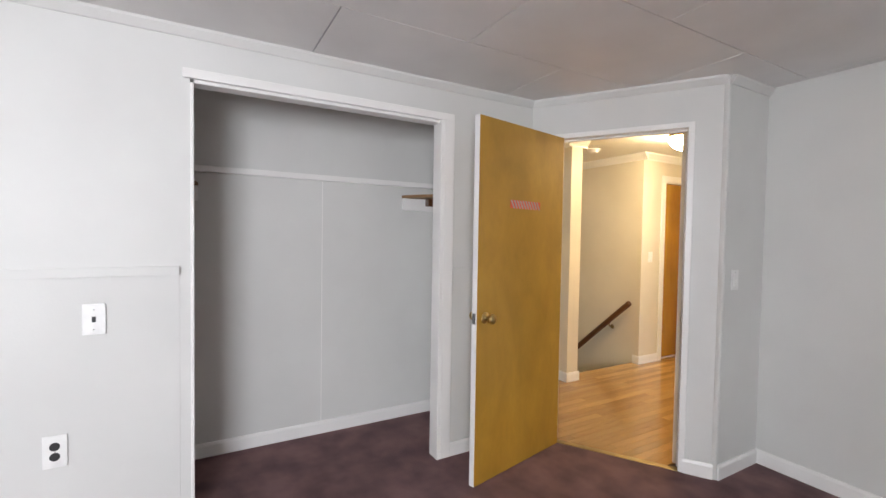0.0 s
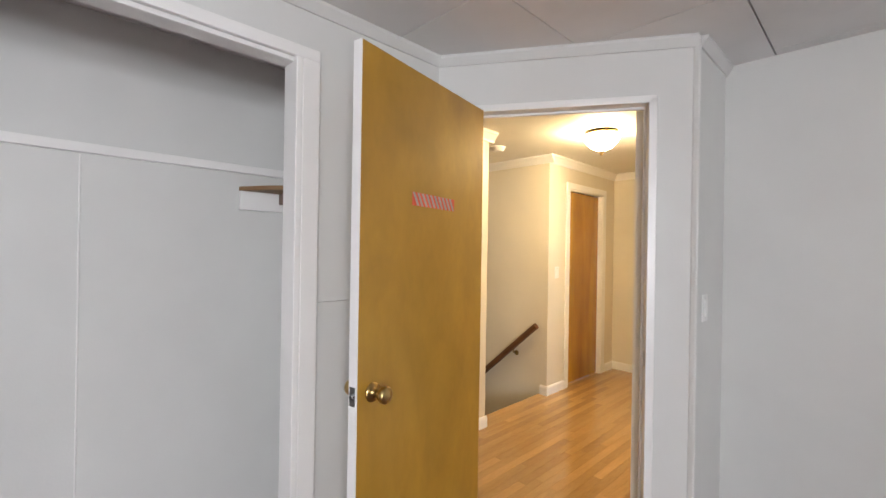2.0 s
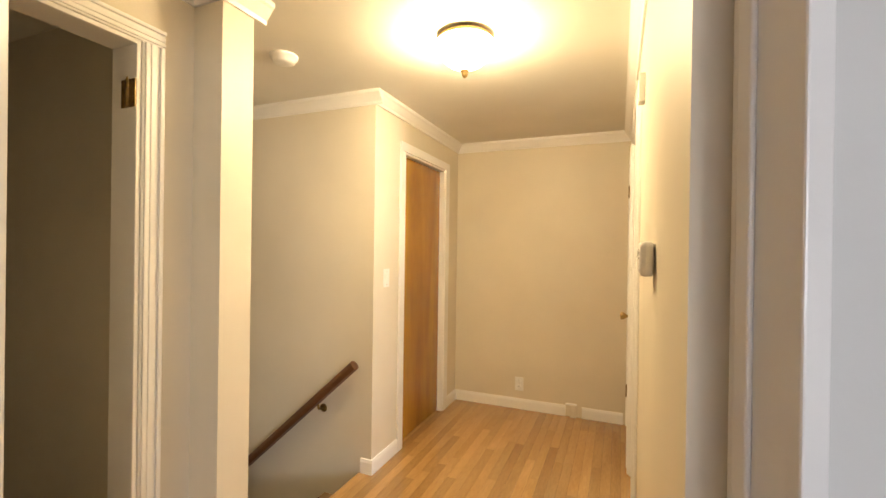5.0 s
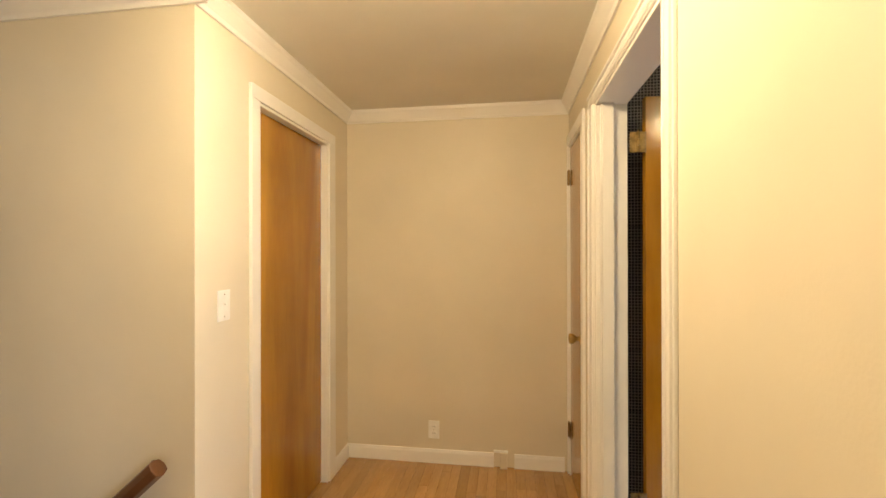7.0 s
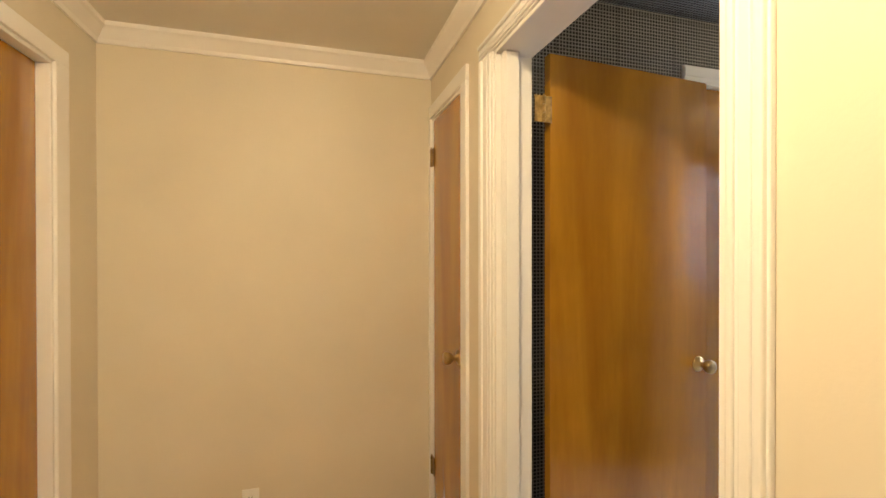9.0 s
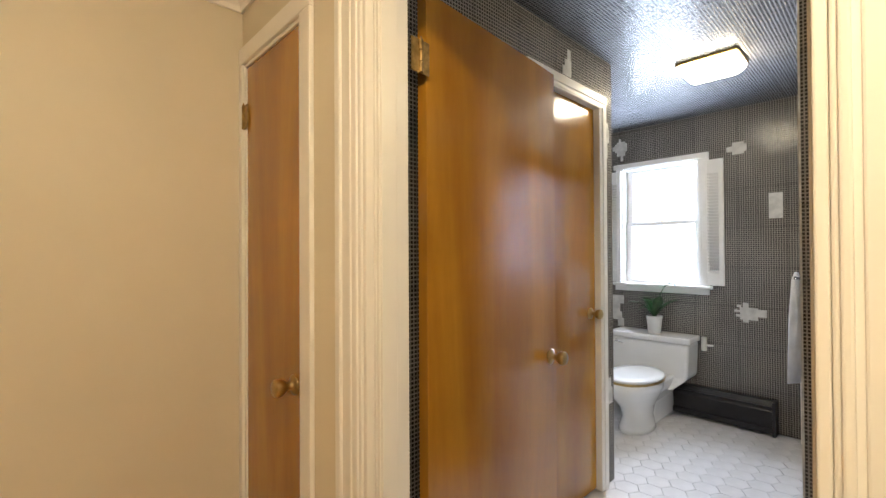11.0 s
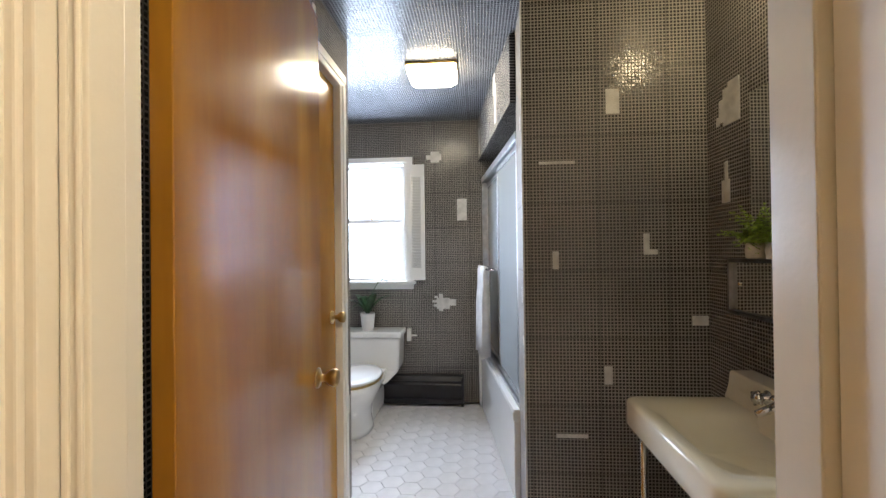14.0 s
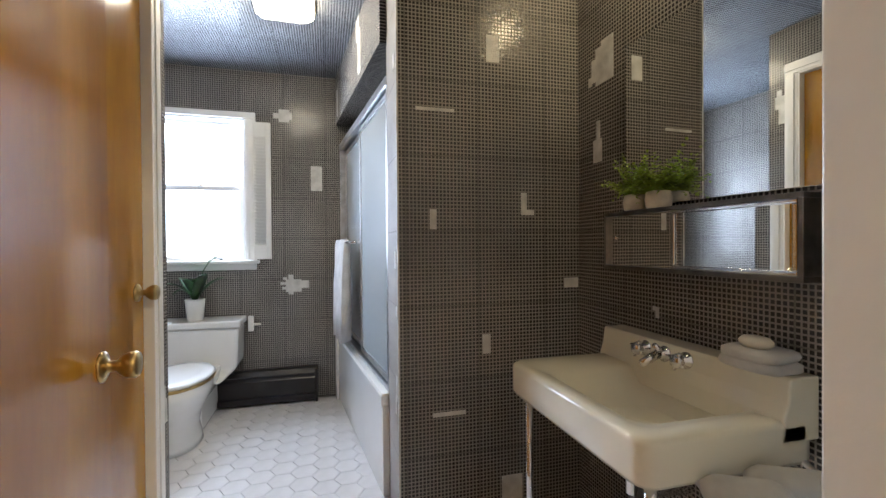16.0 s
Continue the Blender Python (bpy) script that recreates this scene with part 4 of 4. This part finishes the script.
def rrect(x0, y0, x1, y1, z, r, n=5):
    out = []
    for cx, cy, a0 in ((x1 - r, y1 - r, 0), (x0 + r, y1 - r, 90), (x0 + r, y0 + r, 180), (x1 - r, y0 + r, 270)):
        for i in range(n):
            a = radians(a0 + 90 * i / (n - 1))
            out.append(TUB @ Vector((cx + r * math.cos(a), cy + r * math.sin(a), z)))
    return out


loft(b, [rrect(0.175, -0.74, TL - 0.01, 0.006, 0.415, 0.012), rrect(0.175, -0.74, TL - 0.01, 0.006, 0.455, 0.012), rrect(0.181, -0.734, TL - 0.016, 0.0, 0.468, 0.012), rrect(0.245, -0.67, TL - 0.08, -0.09, 0.468, 0.09),
         rrect(0.265, -0.65, TL - 0.10, -0.11, 0.44, 0.09), rrect(0.335, -0.60, TL - 0.2, -0.16, 0.10, 0.1)])
done("basin", b, M_PORC, root, bevel=0.0, smooth=False)
tagged(boxes("tub_end_panel", [(TL - 0.10, 0.002, 0.0, TL - 0.035, 0.016, 0.50)], M_TRIM, bevel=0.003, m=TUB), "white upright board at the bathtub end", "panel")
bm = bmesh.new()
box(bm, 0.175, -0.14, 2.06, TL + 0.0, 0.0, 2.42, TUB)
structure(done("soffit", bm, M_MOSY), "dark mosaic soffit above the bathtub")
root = empty("shower_doors", "sliding glass shower doors in aluminium frames", "shower door")
b = bmesh.new()
for r in ((0.175, -0.085, 0.469, TL - 0.015, -0.03, 0.49), (0.175, -0.09, 1.87, TL - 0.015, -0.025, 1.915), (0.175, -0.085, 0.49, 0.203, -0.03, 1.87), (TL - 0.043, -0.085, 0.49, TL - 0.015, -0.03, 1.87)):
    box(b, *r, TUB)
done("track_frame", b, M_ALU, root, bevel=0.003)
for x0, x1, y in ((0.205, 0.90, -0.050), (0.76, TL - 0.05, -0.075)):
    b = bmesh.new()
    for r in ((x0, y - 0.009, 0.50, x0 + 0.028, y + 0.009, 1.86), (x1 - 0.028, y - 0.009, 0.50, x1, y + 0.009, 1.86), (x0 + 0.028, y - 0.009, 0.50, x1 - 0.028, y + 0.009, 0.53), (x0 + 0.028, y - 0.009, 1.83, x1 - 0.028, y + 0.009, 1.86)):
        box(b, *r, TUB)
    done("panel_frame", b, M_ALU, root, bevel=0.002)
    b = bmesh.new()
    box(b, x0 + 0.028, y - 0.003, 0.53, x1 - 0.028, y + 0.003, 1.83, TUB)
    done("pane", b, M_SHOWER, root)
b = bmesh.new()
for x in (0.90, 1.42):
    cone(b, TUB @ Vector((x, -0.066, 1.165)), TUB @ Vector((x, 0.03, 1.165)), 0.009, 0.009, 12)
cone(b, TUB @ Vector((0.87, 0.03, 1.165)), TUB @ Vector((1.45, 0.03, 1.165)), 0.008, 0.008, 14)
done("towel_bar", b, M_CHROME, root, smooth=True)

# towel folded over the bar
root = empty("bath_towel", "white terry towel hanging over shower door bar", "towel")
b = bmesh.new()
rings = []
n = 26
for i in range(n + 1):
    f = i / n
    x = 0.96 + 0.40 * f
    fold = 0.010 * math.sin(f * 19) + 0.006 * math.sin(f * 41 + 1)
    outer = []
    for z, o in ((0.54, 0.062), (0.70, 0.058), (0.90, 0.053), (1.08, 0.048), (1.15, 0.046), (1.182, 0.036), (1.186, 0.028), (1.178, 0.014), (1.15, 0.006), (1.0, 0.003), (0.80, 0.002), (0.66, 0.002), (0.56, 0.004)):
        k = min(1, (1.186 - z) * 4)
        outer.append(TUB @ Vector((x + 0.012 * k * math.sin(z * 9), o + fold * k * (1 if o > 0.03 else 0.15) + 0.002, z)))
    rings.append(outer)
loft(b, rings)
done("cloth", b, M_TOWEL, root, smooth=True)

# ---- sink ----
SX0, SX1, SY0, SY1, SZ = -0.655, -0.005, 3.735, 4.205, 0.752
root = empty("wall_sink", "ivory porcelain wall sink on chrome legs", "sink")


def srect(x0, y0, x1, y1, z, r, n=5):
    out = []
    for cx, cy, a0 in ((x1 - r, y1 - r, 0), (x0 + r, y1 - r, 90), (x0 + r, y0 + r, 180), (x1 - r, y0 + r, 270)):
        for i in range(n):
            a = radians(a0 + 90 * i / (n - 1))
            out.append((cx + r * math.cos(a), cy + r * math.sin(a), z))
    return out


b = bmesh.new()
loft(b, [srect(SX0 + 0.006, SY0 + 0.002, SX1 - 0.006, SY1 - 0.006, 0.650, 0.042), srect(SX0, SY0, SX1, SY1, 0.662, 0.045), srect(SX0, SY0, SX1, SY1, SZ - 0.014, 0.045), srect(SX0 + 0.004, SY0, SX1 - 0.004, SY1 - 0.004, SZ - 0.004, 0.045),
         srect(SX0 + 0.014, SY0 + 0.01, SX1 - 0.014, SY1 - 0.014, SZ, 0.042), srect(SX0 + 0.075, SY0 + 0.085, SX1 - 0.145, SY1 - 0.055, SZ - 0.003, 0.05), srect(SX0 + 0.09, SY0 + 0.095, SX1 - 0.165, SY1 - 0.07, SZ - 0.02, 0.05),
         srect(SX0 + 0.105, SY0 + 0.10, SX1 - 0.185, SY1 - 0.085, SZ - 0.05, 0.06), srect(SX0 + 0.135, SY0 + 0.115, SX1 - 0.225, SY1 - 0.11, SZ - 0.09, 0.07), srect(SX0 + 0.175, SY0 + 0.14, SX1 - 0.265, SY1 - 0.14, SZ - 0.118, 0.07), srect(SX0 + 0.23, SY0 + 0.17, SX1 - 0.32, SY1 - 0.17, SZ - 0.126, 0.05)])
done("basin", b, M_PORCW, root, smooth=True)
b = bmesh.new()
loft(b, [[(SX0, SY0 + 0.002, z0), (SX1 + 0.008, SY0 + 0.002, z0), (SX1 + 0.008, SY0 + y, z0), (SX0, SY0 + y, z0)] for z0, y in ((SZ - 0.05, 0.115), (SZ + 0.005, 0.105), (SZ + 0.04, 0.094), (SZ + 0.088, 0.088), (SZ + 0.093, 0.082))])
done("back_ledge", b, M_PORCW, root, bevel=0.012, seg=3)
b = bmesh.new()
loft(b, [srect(SX0 + 0.22, SY0 + 0.17, SX1 - 0.32, SY1 - 0.16, z, 0.05) for z in (0.560, 0.626)])
done("bowl_underside", b, M_PORCW, root)
for x in (SX0 + 0.045, SX1 - 0.045):
    b = bmesh.new()
    cone(b, (x, SY1 - 0.055, 0.0), (x, SY1 - 0.055, 0.665), 0.011, 0.013, 16)
    lathe(b, (x, SY1 - 0.055, 0.0), (0, 0, 1), [(0, 0.018), (0.02, 0.017), (0.03, 0.012)], 14)
    done("leg", b, M_CHROME, root, smooth=True)
b = bmesh.new()
cone(b, (-0.30, 3.95, 0.575), (-0.30, 3.95, 0.42), 0.016, 0.016, 14)
cone(b, (-0.30, 3.95, 0.42), (-0.30, 3.74, 0.40), 0.016, 0.016, 14)
done("drain_pipe", b, M_CHROME, root)
for x in (-0.215, -0.295, -0.375):
    b = bmesh.new()
    big = x == -0.295
    zc = SZ + 0.062
    lathe(b, (x, SY0 + 0.090, zc), (0, 1, 0.1), [(0, 0.024), (0.005, 0.024), (0.010, 0.015), (0.025, 0.014)], 18)
    if big:
        cone(b, (x, SY0 + 0.112, zc + 0.004), (x, SY0 + 0.175, zc - 0.022), 0.014, 0.011, 14)
        cone(b, (x, SY0 + 0.10, zc), (x, SY0 + 0.13, zc + 0.03), 0.013, 0.008, 12)
    else:
        lathe(b, (x, SY0 + 0.113, zc), (0, 1, 0.1), [(0, 0.012), (0.004, 0.020), (0.014, 0.022), (0.022, 0.017), (0.025, 0.006)], 8)
        for k in range(4):
            a = k * math.pi / 2 + 0.4
            cone(b, (x, SY0 + 0.125, zc), (x + 0.027 * math.cos(a), SY0 + 0.125, zc + 0.027 * math.sin(a)), 0.006, 0.005, 8)
    done("spout" if big else "tap", b, M_CHROME, root, smooth=True)
b = bmesh.new()
cone(b, (SX0 + 0.01, 4.07, 0.66), (SX0 - 0.055, 4.07, 0.622), 0.007, 0.007, 10)
cone(b, (SX0 + 0.01, 3.78, 0.66), (SX0 - 0.055, 3.78, 0.622), 0.007, 0.007, 10)
cone(b, (SX0 - 0.055, 4.09, 0.622), (SX0 - 0.055, 3.76, 0.622), 0.008, 0.008, 12)
done("side_towel_bar", b, M_ALU, root, bevel=0.002)


def towel_slab(bm, cx, cy, z, w, d, h, turn, seed):
    """A folded cloth: a soft-edged pad with a slightly uneven outline."""
    r = random.Random(seed)
    rows = []
    for k, (s, zz) in enumerate(((0.93, 0), (1.0, 0.2), (1.02, 0.5), (1.0, 0.8), (0.9, 1.0))):
        ring = []
        for i in range(24):
            a = 2 * math.pi * i / 24
            ca, sa = math.cos(a), math.sin(a)
            u = w / 2 * s * math.copysign(abs(ca) ** 0.45, ca) * (1 + r.uniform(-0.02, 0.02))
            v = d / 2 * s * math.copysign(abs(sa) ** 0.45, sa) * (1 + r.uniform(-0.02, 0.02))
            ring.append((cx + u * math.cos(turn) - v * math.sin(turn), cy + u * math.sin(turn) + v * math.cos(turn), z + h * zz + r.uniform(-0.001, 0.001)))
        rows.append(ring)
    loft(bm, rows)


LZ = SZ + 0.093
root = empty("folded_washcloths", "stack of folded white washcloths on sink ledge", "towel")
for k in range(2):
    b = bmesh.new()
    towel_slab(b, -0.565, 3.80, LZ + 0.0235 * k, 0.15 - 0.012 * k, 0.115, 0.0235, 0.1 * k, k)
    done("cloth", b, M_TOWEL, root, smooth=True)
root = empty("soap_bar", "ivory oval soap bar on folded washcloths", "soap")
b = bmesh.new()
loft(b, [ellipse(-0.557, 3.80, 0.04 * s, 0.028 * s, LZ + 0.047 + z, 20) for s, z in ((0.8, 0), (1, 0.008), (1, 0.016), (0.8, 0.024), (0.4, 0.027))])
done("bar", b, M_SOAP, root, smooth=True)


def rolled_towel(at, length, radius, turn):
    root = empty("rolled_hand_towel", "rolled white hand towel hanging at the sink side", "towel", "rolled hand towels")
    b = bmesh.new()
    r = random.Random(int(length * 1000))
    rings = []
    for i in range(13):
        f = i / 12
        s = min(1.0, 0.55 + 3.2 * min(f, 1 - f))
        rings.append([(length * (f - 0.5), radius * s * (1 + 0.05 * math.sin(3 * a + f * 4)) * math.cos(a), radius * 0.8 * s * math.sin(a)) for a in [2 * math.pi * k / 20 for k in range(20)]])
    loft(b, rings)
    done("cloth", b, M_TOWEL, root, smooth=True)
    root.matrix_world = Matrix.Translation(at) @ RZ(turn)


rolled_towel((-0.715, 4.02, 0.657), 0.15, 0.036, 60)
rolled_towel((-0.715, 3.90, 0.658), 0.16, 0.037, 60)

# ---- mirror and cabinet over the sink ----
root = empty("wall_mirror", "frameless mirror on mosaic wall above the cabinet", "mirror")
b = bmesh.new()
box(b, -0.93, 3.7365, 1.27, -0.045, 3.742, 1.845)
done("mirror_glass", b, M_MIRROR, root, bevel=0.002, seg=1)
root.matrix_world = Matrix.Translation((-0.93, 3.7365, 0)) @ RZ(1.6) @ Matrix.Translation((0.93, -3.7365, 0))
root = empty("mirror_cabinet", "low sliding mirror cabinet with chrome frame", "cabinet")
b = bmesh.new()
for r in ((-0.673, 3.659, 1.06, -0.008, 3.664, 1.25), (-0.673, 3.737, 1.241, -0.008, 3.664, 1.254), (-0.673, 3.737, 1.056, -0.008, 3.664, 1.069), (-0.673, 3.737, 1.069, -0.661, 3.664, 1.241), (-0.020, 3.737, 1.069, -0.008, 3.664, 1.241)):
    box(b, r[0], min(r[1], r[4]), r[2], r[3], max(r[1], r[4]), r[5])
bmesh.ops.transform(b, matrix=Matrix.Translation((0, 0.078, 0)), verts=b.verts)
done("body", b, M_CABINET, root, bevel=0.002)
for x0, x1, y in ((-0.335, -0.0205, 3.797), (-0.6605, -0.312, 3.806)):
    b = bmesh.new()
    box(b, x0, y - 0.002, 1.0695, x1, y + 0.002, 1.2405)
    done("mirror_door", b, M_MIRROR, root)
b = bmesh.new()
for r in ((-0.6605, 3.8085, 1.230, -0.312, 3.815, 1.2405), (-0.6605, 3.8085, 1.0695, -0.312, 3.815, 1.080), (-0.6605, 3.8085, 1.080, -0.648, 3.815, 1.230), (-0.326, 3.8085, 1.080, -0.312, 3.815, 1.230)):
    box(b, *r)
done("door_frame", b, M_CHROME, root, bevel=0.003)
b = bmesh.new()
lathe(b, (-0.055, 3.7995, 1.165), (0, 1, 0), [(0, 0.008), (0.004, 0.008), (0.006, 0.004)], 12)
done("finger_pull", b, M_CHROME, root)
root.matrix_world = Matrix.Translation((-0.673, 3.737, 0)) @ RZ(1.6) @ Matrix.Translation((0.673, -3.737, 0))


def fern(x, y, z, seed):
    root = empty("potted_fern", "small bright green fern in cream pot", "plant", "ferns on the cabinet")
    b = bmesh.new()
    lathe(b, (x, y, z), (0, 0, 1), [(0, 0.033), (0.004, 0.037), (0.03, 0.040), (0.052, 0.036), (0.054, 0.031), (0.046, 0.030)], 22)
    done("pot", b, M_STONEPOT, root, smooth=True)
    r = random.Random(seed)
    b = bmesh.new()
    for k in range(52):
        h = r.uniform(0, 6.28)
        ln, rise, droop = r.uniform(0.05, 0.13), r.uniform(0.07, 0.17), r.uniform(0.02, 0.10)
        v = Vector((math.cos(h), math.sin(h), 0))
        for i in range(1, 9):
            f = i / 8
            c = Vector((x, y, z + 0.045)) + v * (ln * f) + Vector((0, 0, rise * f - droop * f * f))
            if c.y < 3.752:
                continue
            for s in (-1, 1):
                leaf_blade(b, c, h + s * 1.0, 0.034 * (1.15 - f), 0.009, r.uniform(-0.004, 0.012), 0.004, 2)
    done("frond", b, M_FERN, root)


fern(-0.132, 3.795, 1.254, 3)
fern(-0.236, 3.795, 1.254, 8)

# ---- wall lamp over the mirror, mirrored in the glazed tiles ----
root = empty("vanity_lamp", "lit frosted globe lamp above bathroom mirror", "wall lamp")
b = bmesh.new()
lathe(b, (-0.25, 3.735, 2.31), (0, 1, 0), [(0, 0.055), (0.012, 0.055), (0.02, 0.03), (0.06, 0.02)], 20)
done("base", b, M_CHROME, root, smooth=True)
b = bmesh.new()
bmesh.ops.create_uvsphere(b, u_segments=24, v_segments=14, radius=0.065, matrix=Matrix.Translation((-0.25, 3.855, 2.31)))
tagged(done("globe", b, M_VANITY, root, smooth=True), "glowing frosted globe")

# ---- bathroom ceiling light ----
root = empty("bathroom_ceiling_light", "lit rectangular frosted ceiling light with brass trim", "ceiling lamp")
b = bmesh.new()
box(b, 0.86, 4.845, BZ - 0.018, 1.12, 5.155, BZ)
done("pan", b, M_BRASS, root, bevel=0.004)
b = bmesh.new()
loft(b, [srect(0.865, 4.85, 1.115, 5.15, BZ - 0.019, 0.02), srect(0.87, 4.855, 1.11, 5.145, BZ - 0.05, 0.03), srect(0.89, 4.875, 1.09, 5.125, BZ - 0.075, 0.04)])
tagged(done("diffuser", b, M_PANEL, root, bevel=0.004), "glowing frosted glass diffuser")

# ---- missing tiles: bare patches on the mosaic ----


def patch(wall, cells, plane, m0, m1, at):
    """Bare backing where tiles fell off; cells of the tile grid (u, v, w, h) from the corner."""
    b = bmesh.new()
    p = 0.0185
    for k, (u, v, w, h) in enumerate(cells):
        lift = 0.002 + 0.0005 * k
        a0, a1 = m0 + u * p, m0 + (u + w) * p
        z0, z1 = m1 + v * p, m1 + (v + h) * p
        if plane == "x":
            box(b, at - lift, a0, z0, at + 0.001, a1, z1) if at > -1 else box(b, at - 0.001, a0, z0, at + lift, a1, z1)
        else:
            box(b, a0, at - lift, z0, a1, at + lift, z1)
    o = done("bare_patch", b, M_BARE)
    o.parent = wall
    return tagged(o, "bare white backing where tiles are missing")


ob = bpy.data.objects
W = ob["wall_bath_divider"]
patch(W, [(0, 0, 8.6, 0.7)], "x", 4.300, 1.676, 0.30)
patch(W, [(0, 0, 3.2, 6)], "x", 4.104, 1.893, 0.30)
patch(W, [(0, 0, 1.5, 4.3)], "x", 4.376, 1.207, 0.30)
patch(W, [(0, 0, 3.2, 1.2), (1.8, 1.2, 1.4, 3.8)], "x", 3.951, 1.268, 0.30)
patch(W, [(0, 0, 1.9, 4.3)], "x", 4.150, 0.697, 0.30)
patch(W, [(0, 0, 7.5, 0.9)], "x", 4.259, 0.458, 0.30)
patch(W, [(0, 0, 3.6, 2.3)], "x", 3.742, 0.957, 0.30)
patch(W, [(0, 0, 5, 6)], "x", 4.011, 0.07, 0.30)
W = ob["wall_bath_sink"]
patch(W, [(0, 0, 6, 8), (6, 1, 1.5, 5), (7.5, 0.5, 1.2, 2), (0, 8, 4, 1)], "y", 0.062, 1.785, 3.735)
patch(W, [(0, 0, 3, 5), (0.6, 5, 1.2, 4)], "y", 0.135, 1.475, 3.735)
patch(W, [(0, 0, 0.8, 2), (0.8, 1.3, 0.7, 0.8)], "y", -0.17, 0.895, 3.735)
W = ob["wall_bath_window"]
patch(W, [(0, 0, 4.5, 10)], "x", 4.826, 1.561, 2.04)
patch(W, [(0, 2.5, 7, 3), (3, 1, 6, 5), (6, 0, 2, 8), (8, 4, 3, 1), (8, 2, 2.4, 1.2), (8.5, 6, 1.5, 1)], "x", 4.927, 0.785, 2.04)
patch(W, [(0, 1, 5, 3), (1, 0, 4, 5), (5, 1.4, 2, 2)], "x", 5.04, 2.063, 2.04)
patch(W, [(0, 5, 6, 4), (1, 3, 4, 7), (2, 0.5, 1.2, 3), (3, 9, 1, 2.5), (6, 6, 1.2, 2)], "x", 5.94, 2.14, 2.04)
patch(W, [(0, 12, 7, 4), (2, 8, 4, 5), (1, 4, 5, 4), (0, 1, 3, 4), (5, 5, 3, 2)], "x", 5.98, 0.63, 2.04)
W = ob["wall_bath_left"]
patch(W, [(0, 0, 4.5, 2.5), (1.2, 2.5, 3.3, 2), (2.6, 4.5, 1.6, 3)], "y", 0.06, 2.215, 5.42)
patch(W, [(0, 0, 2, 5), (0, 5, 3, 4), (1, 9, 1.5, 2)], "y", 0.507, 1.86, 5.42)
patch(W, [(0, 0, 4, 5), (1, 5, 2, 3)], "y", 0.507, 0.45, 5.42)
patch(ob["wall_bath_door_inside"], [(0, 0, 3.5, 8)], "x", 5.23, 1.40, -1.142)
# soffit strip and divider end
b = bmesh.new()
for r in ((0.62, -0.001, 2.10, 0.69, 0.002, 2.34), (0.66, -0.001, 2.30, 0.74, 0.002, 2.42), (1.50, -0.001, 2.10, 1.53, 0.002, 2.30)):
    box(b, *r, TUB)
o = done("bare_patch", b, M_BARE, ob["soffit"])
b = bmesh.new()
for z0, z1, x0, x1 in ((0.86, 0.90, 0.33, 0.36), (1.05, 1.12, 0.36, 0.39), (0.52, 0.62, 0.34, 0.37), (0.46, 0.53, 0.36, 0.385), (1.86, 1.92, 0.36, 0.40)):
    box(b, x0, 4.529, z0, x1, 4.532, z1)
o = done("bare_patch", b, M_BARE, ob["wall_bath_divider"])
structure(boxes("trim_divider_corner", [(0.2975, 4.5265, 0.0, 0.3045, 4.5335, 2.42)], M_BARE), "pale grout line at the wall corner")

# ---- floor pieces ----
rng = random.Random(11)
FLOOR = ob["floor_hall_base"]
shapes = {}
x = -2.81
row = 0
while x < -1.295:
    y = 2.12 - rng.uniform(0, 0.8)
    while y < 5.99:
        ln = rng.choice((0.55, 0.75, 0.95, 1.2))
        a0, a1 = max(y, 2.12), min(y + ln, 5.994)
        if a1 - a0 > 0.03:
            key = round(a1 - a0, 3)
            if key not in shapes:
                q = bmesh.new()
                box(q, 0, 0, -0.012, 0.0565, key - 0.0008, 0)
                bmesh.ops.bevel(q, geom=[e for e in q.edges if all(v.co.z > -0.001 for v in e.verts)], offset=0.0008, segments=1, affect="EDGES")
                o = done("plank", q, M_PLANK, FLOOR)
                shapes[key] = o.data
            else:
                o = new("plank", shapes[key])
                o.parent = FLOOR
            o.location = (x, a0, rng.uniform(-0.0004, 0))
        y += ln
    x += 0.057
    row += 1
FLOOR2 = ob["floor_bath_base"]
R = 0.070


def hexagon(bm, cx, cy):
    pts = [(cx + (R - 0.0013) * math.cos(radians(30 + 60 * i)), cy + (R - 0.0013) * math.sin(radians(30 + 60 * i))) for i in range(6)]
    lo = [bm.verts.new((px, py, -0.008)) for px, py in pts]
    md = [bm.verts.new((px, py, -0.001)) for px, py in pts]
    hi = [bm.verts.new((cx + (px - cx) * 0.97, cy + (py - cy) * 0.97, 0.0)) for px, py in pts]
    for a, c in ((lo, md), (md, hi)):
        for i in range(6):
            bm.faces.new((a[i], a[(i + 1) % 6], c[(i + 1) % 6], c[i]))
    bm.faces.new(hi)


q = bmesh.new()
hexagon(q, 0, 0)
first = done("tile", q, M_HEX, FLOOR2)
rest = bmesh.new()
made = 0
dx, dy = R * math.sqrt(3), R * 1.5
for j in range(int(2.9 / dy)):
    for i in range(int(3.2 / dx)):
        cx, cy = -1.07 + dx * (i + 0.5 * (j % 2)), 3.76 + dy * j
        if cx > 0.24 and cy < 4.45:
            continue
        if cx < 0.5 and cy > 5.40 or cx > 2.0 or cy > 6.36:
            continue
        if cx > 0.0 and 4.5 < cy < 5.9 and made < 200:
            o = first if made == 0 else new("tile", first.data)
            o.parent = FLOOR2
            o.location = (cx, cy, rng.uniform(-0.0004, 0.0004))
            made += 1
        else:
            hexagon(rest, cx, cy)
tagged(done("tiles", rest, M_HEX, FLOOR2), "white hexagon floor tiles", kind="stuff")
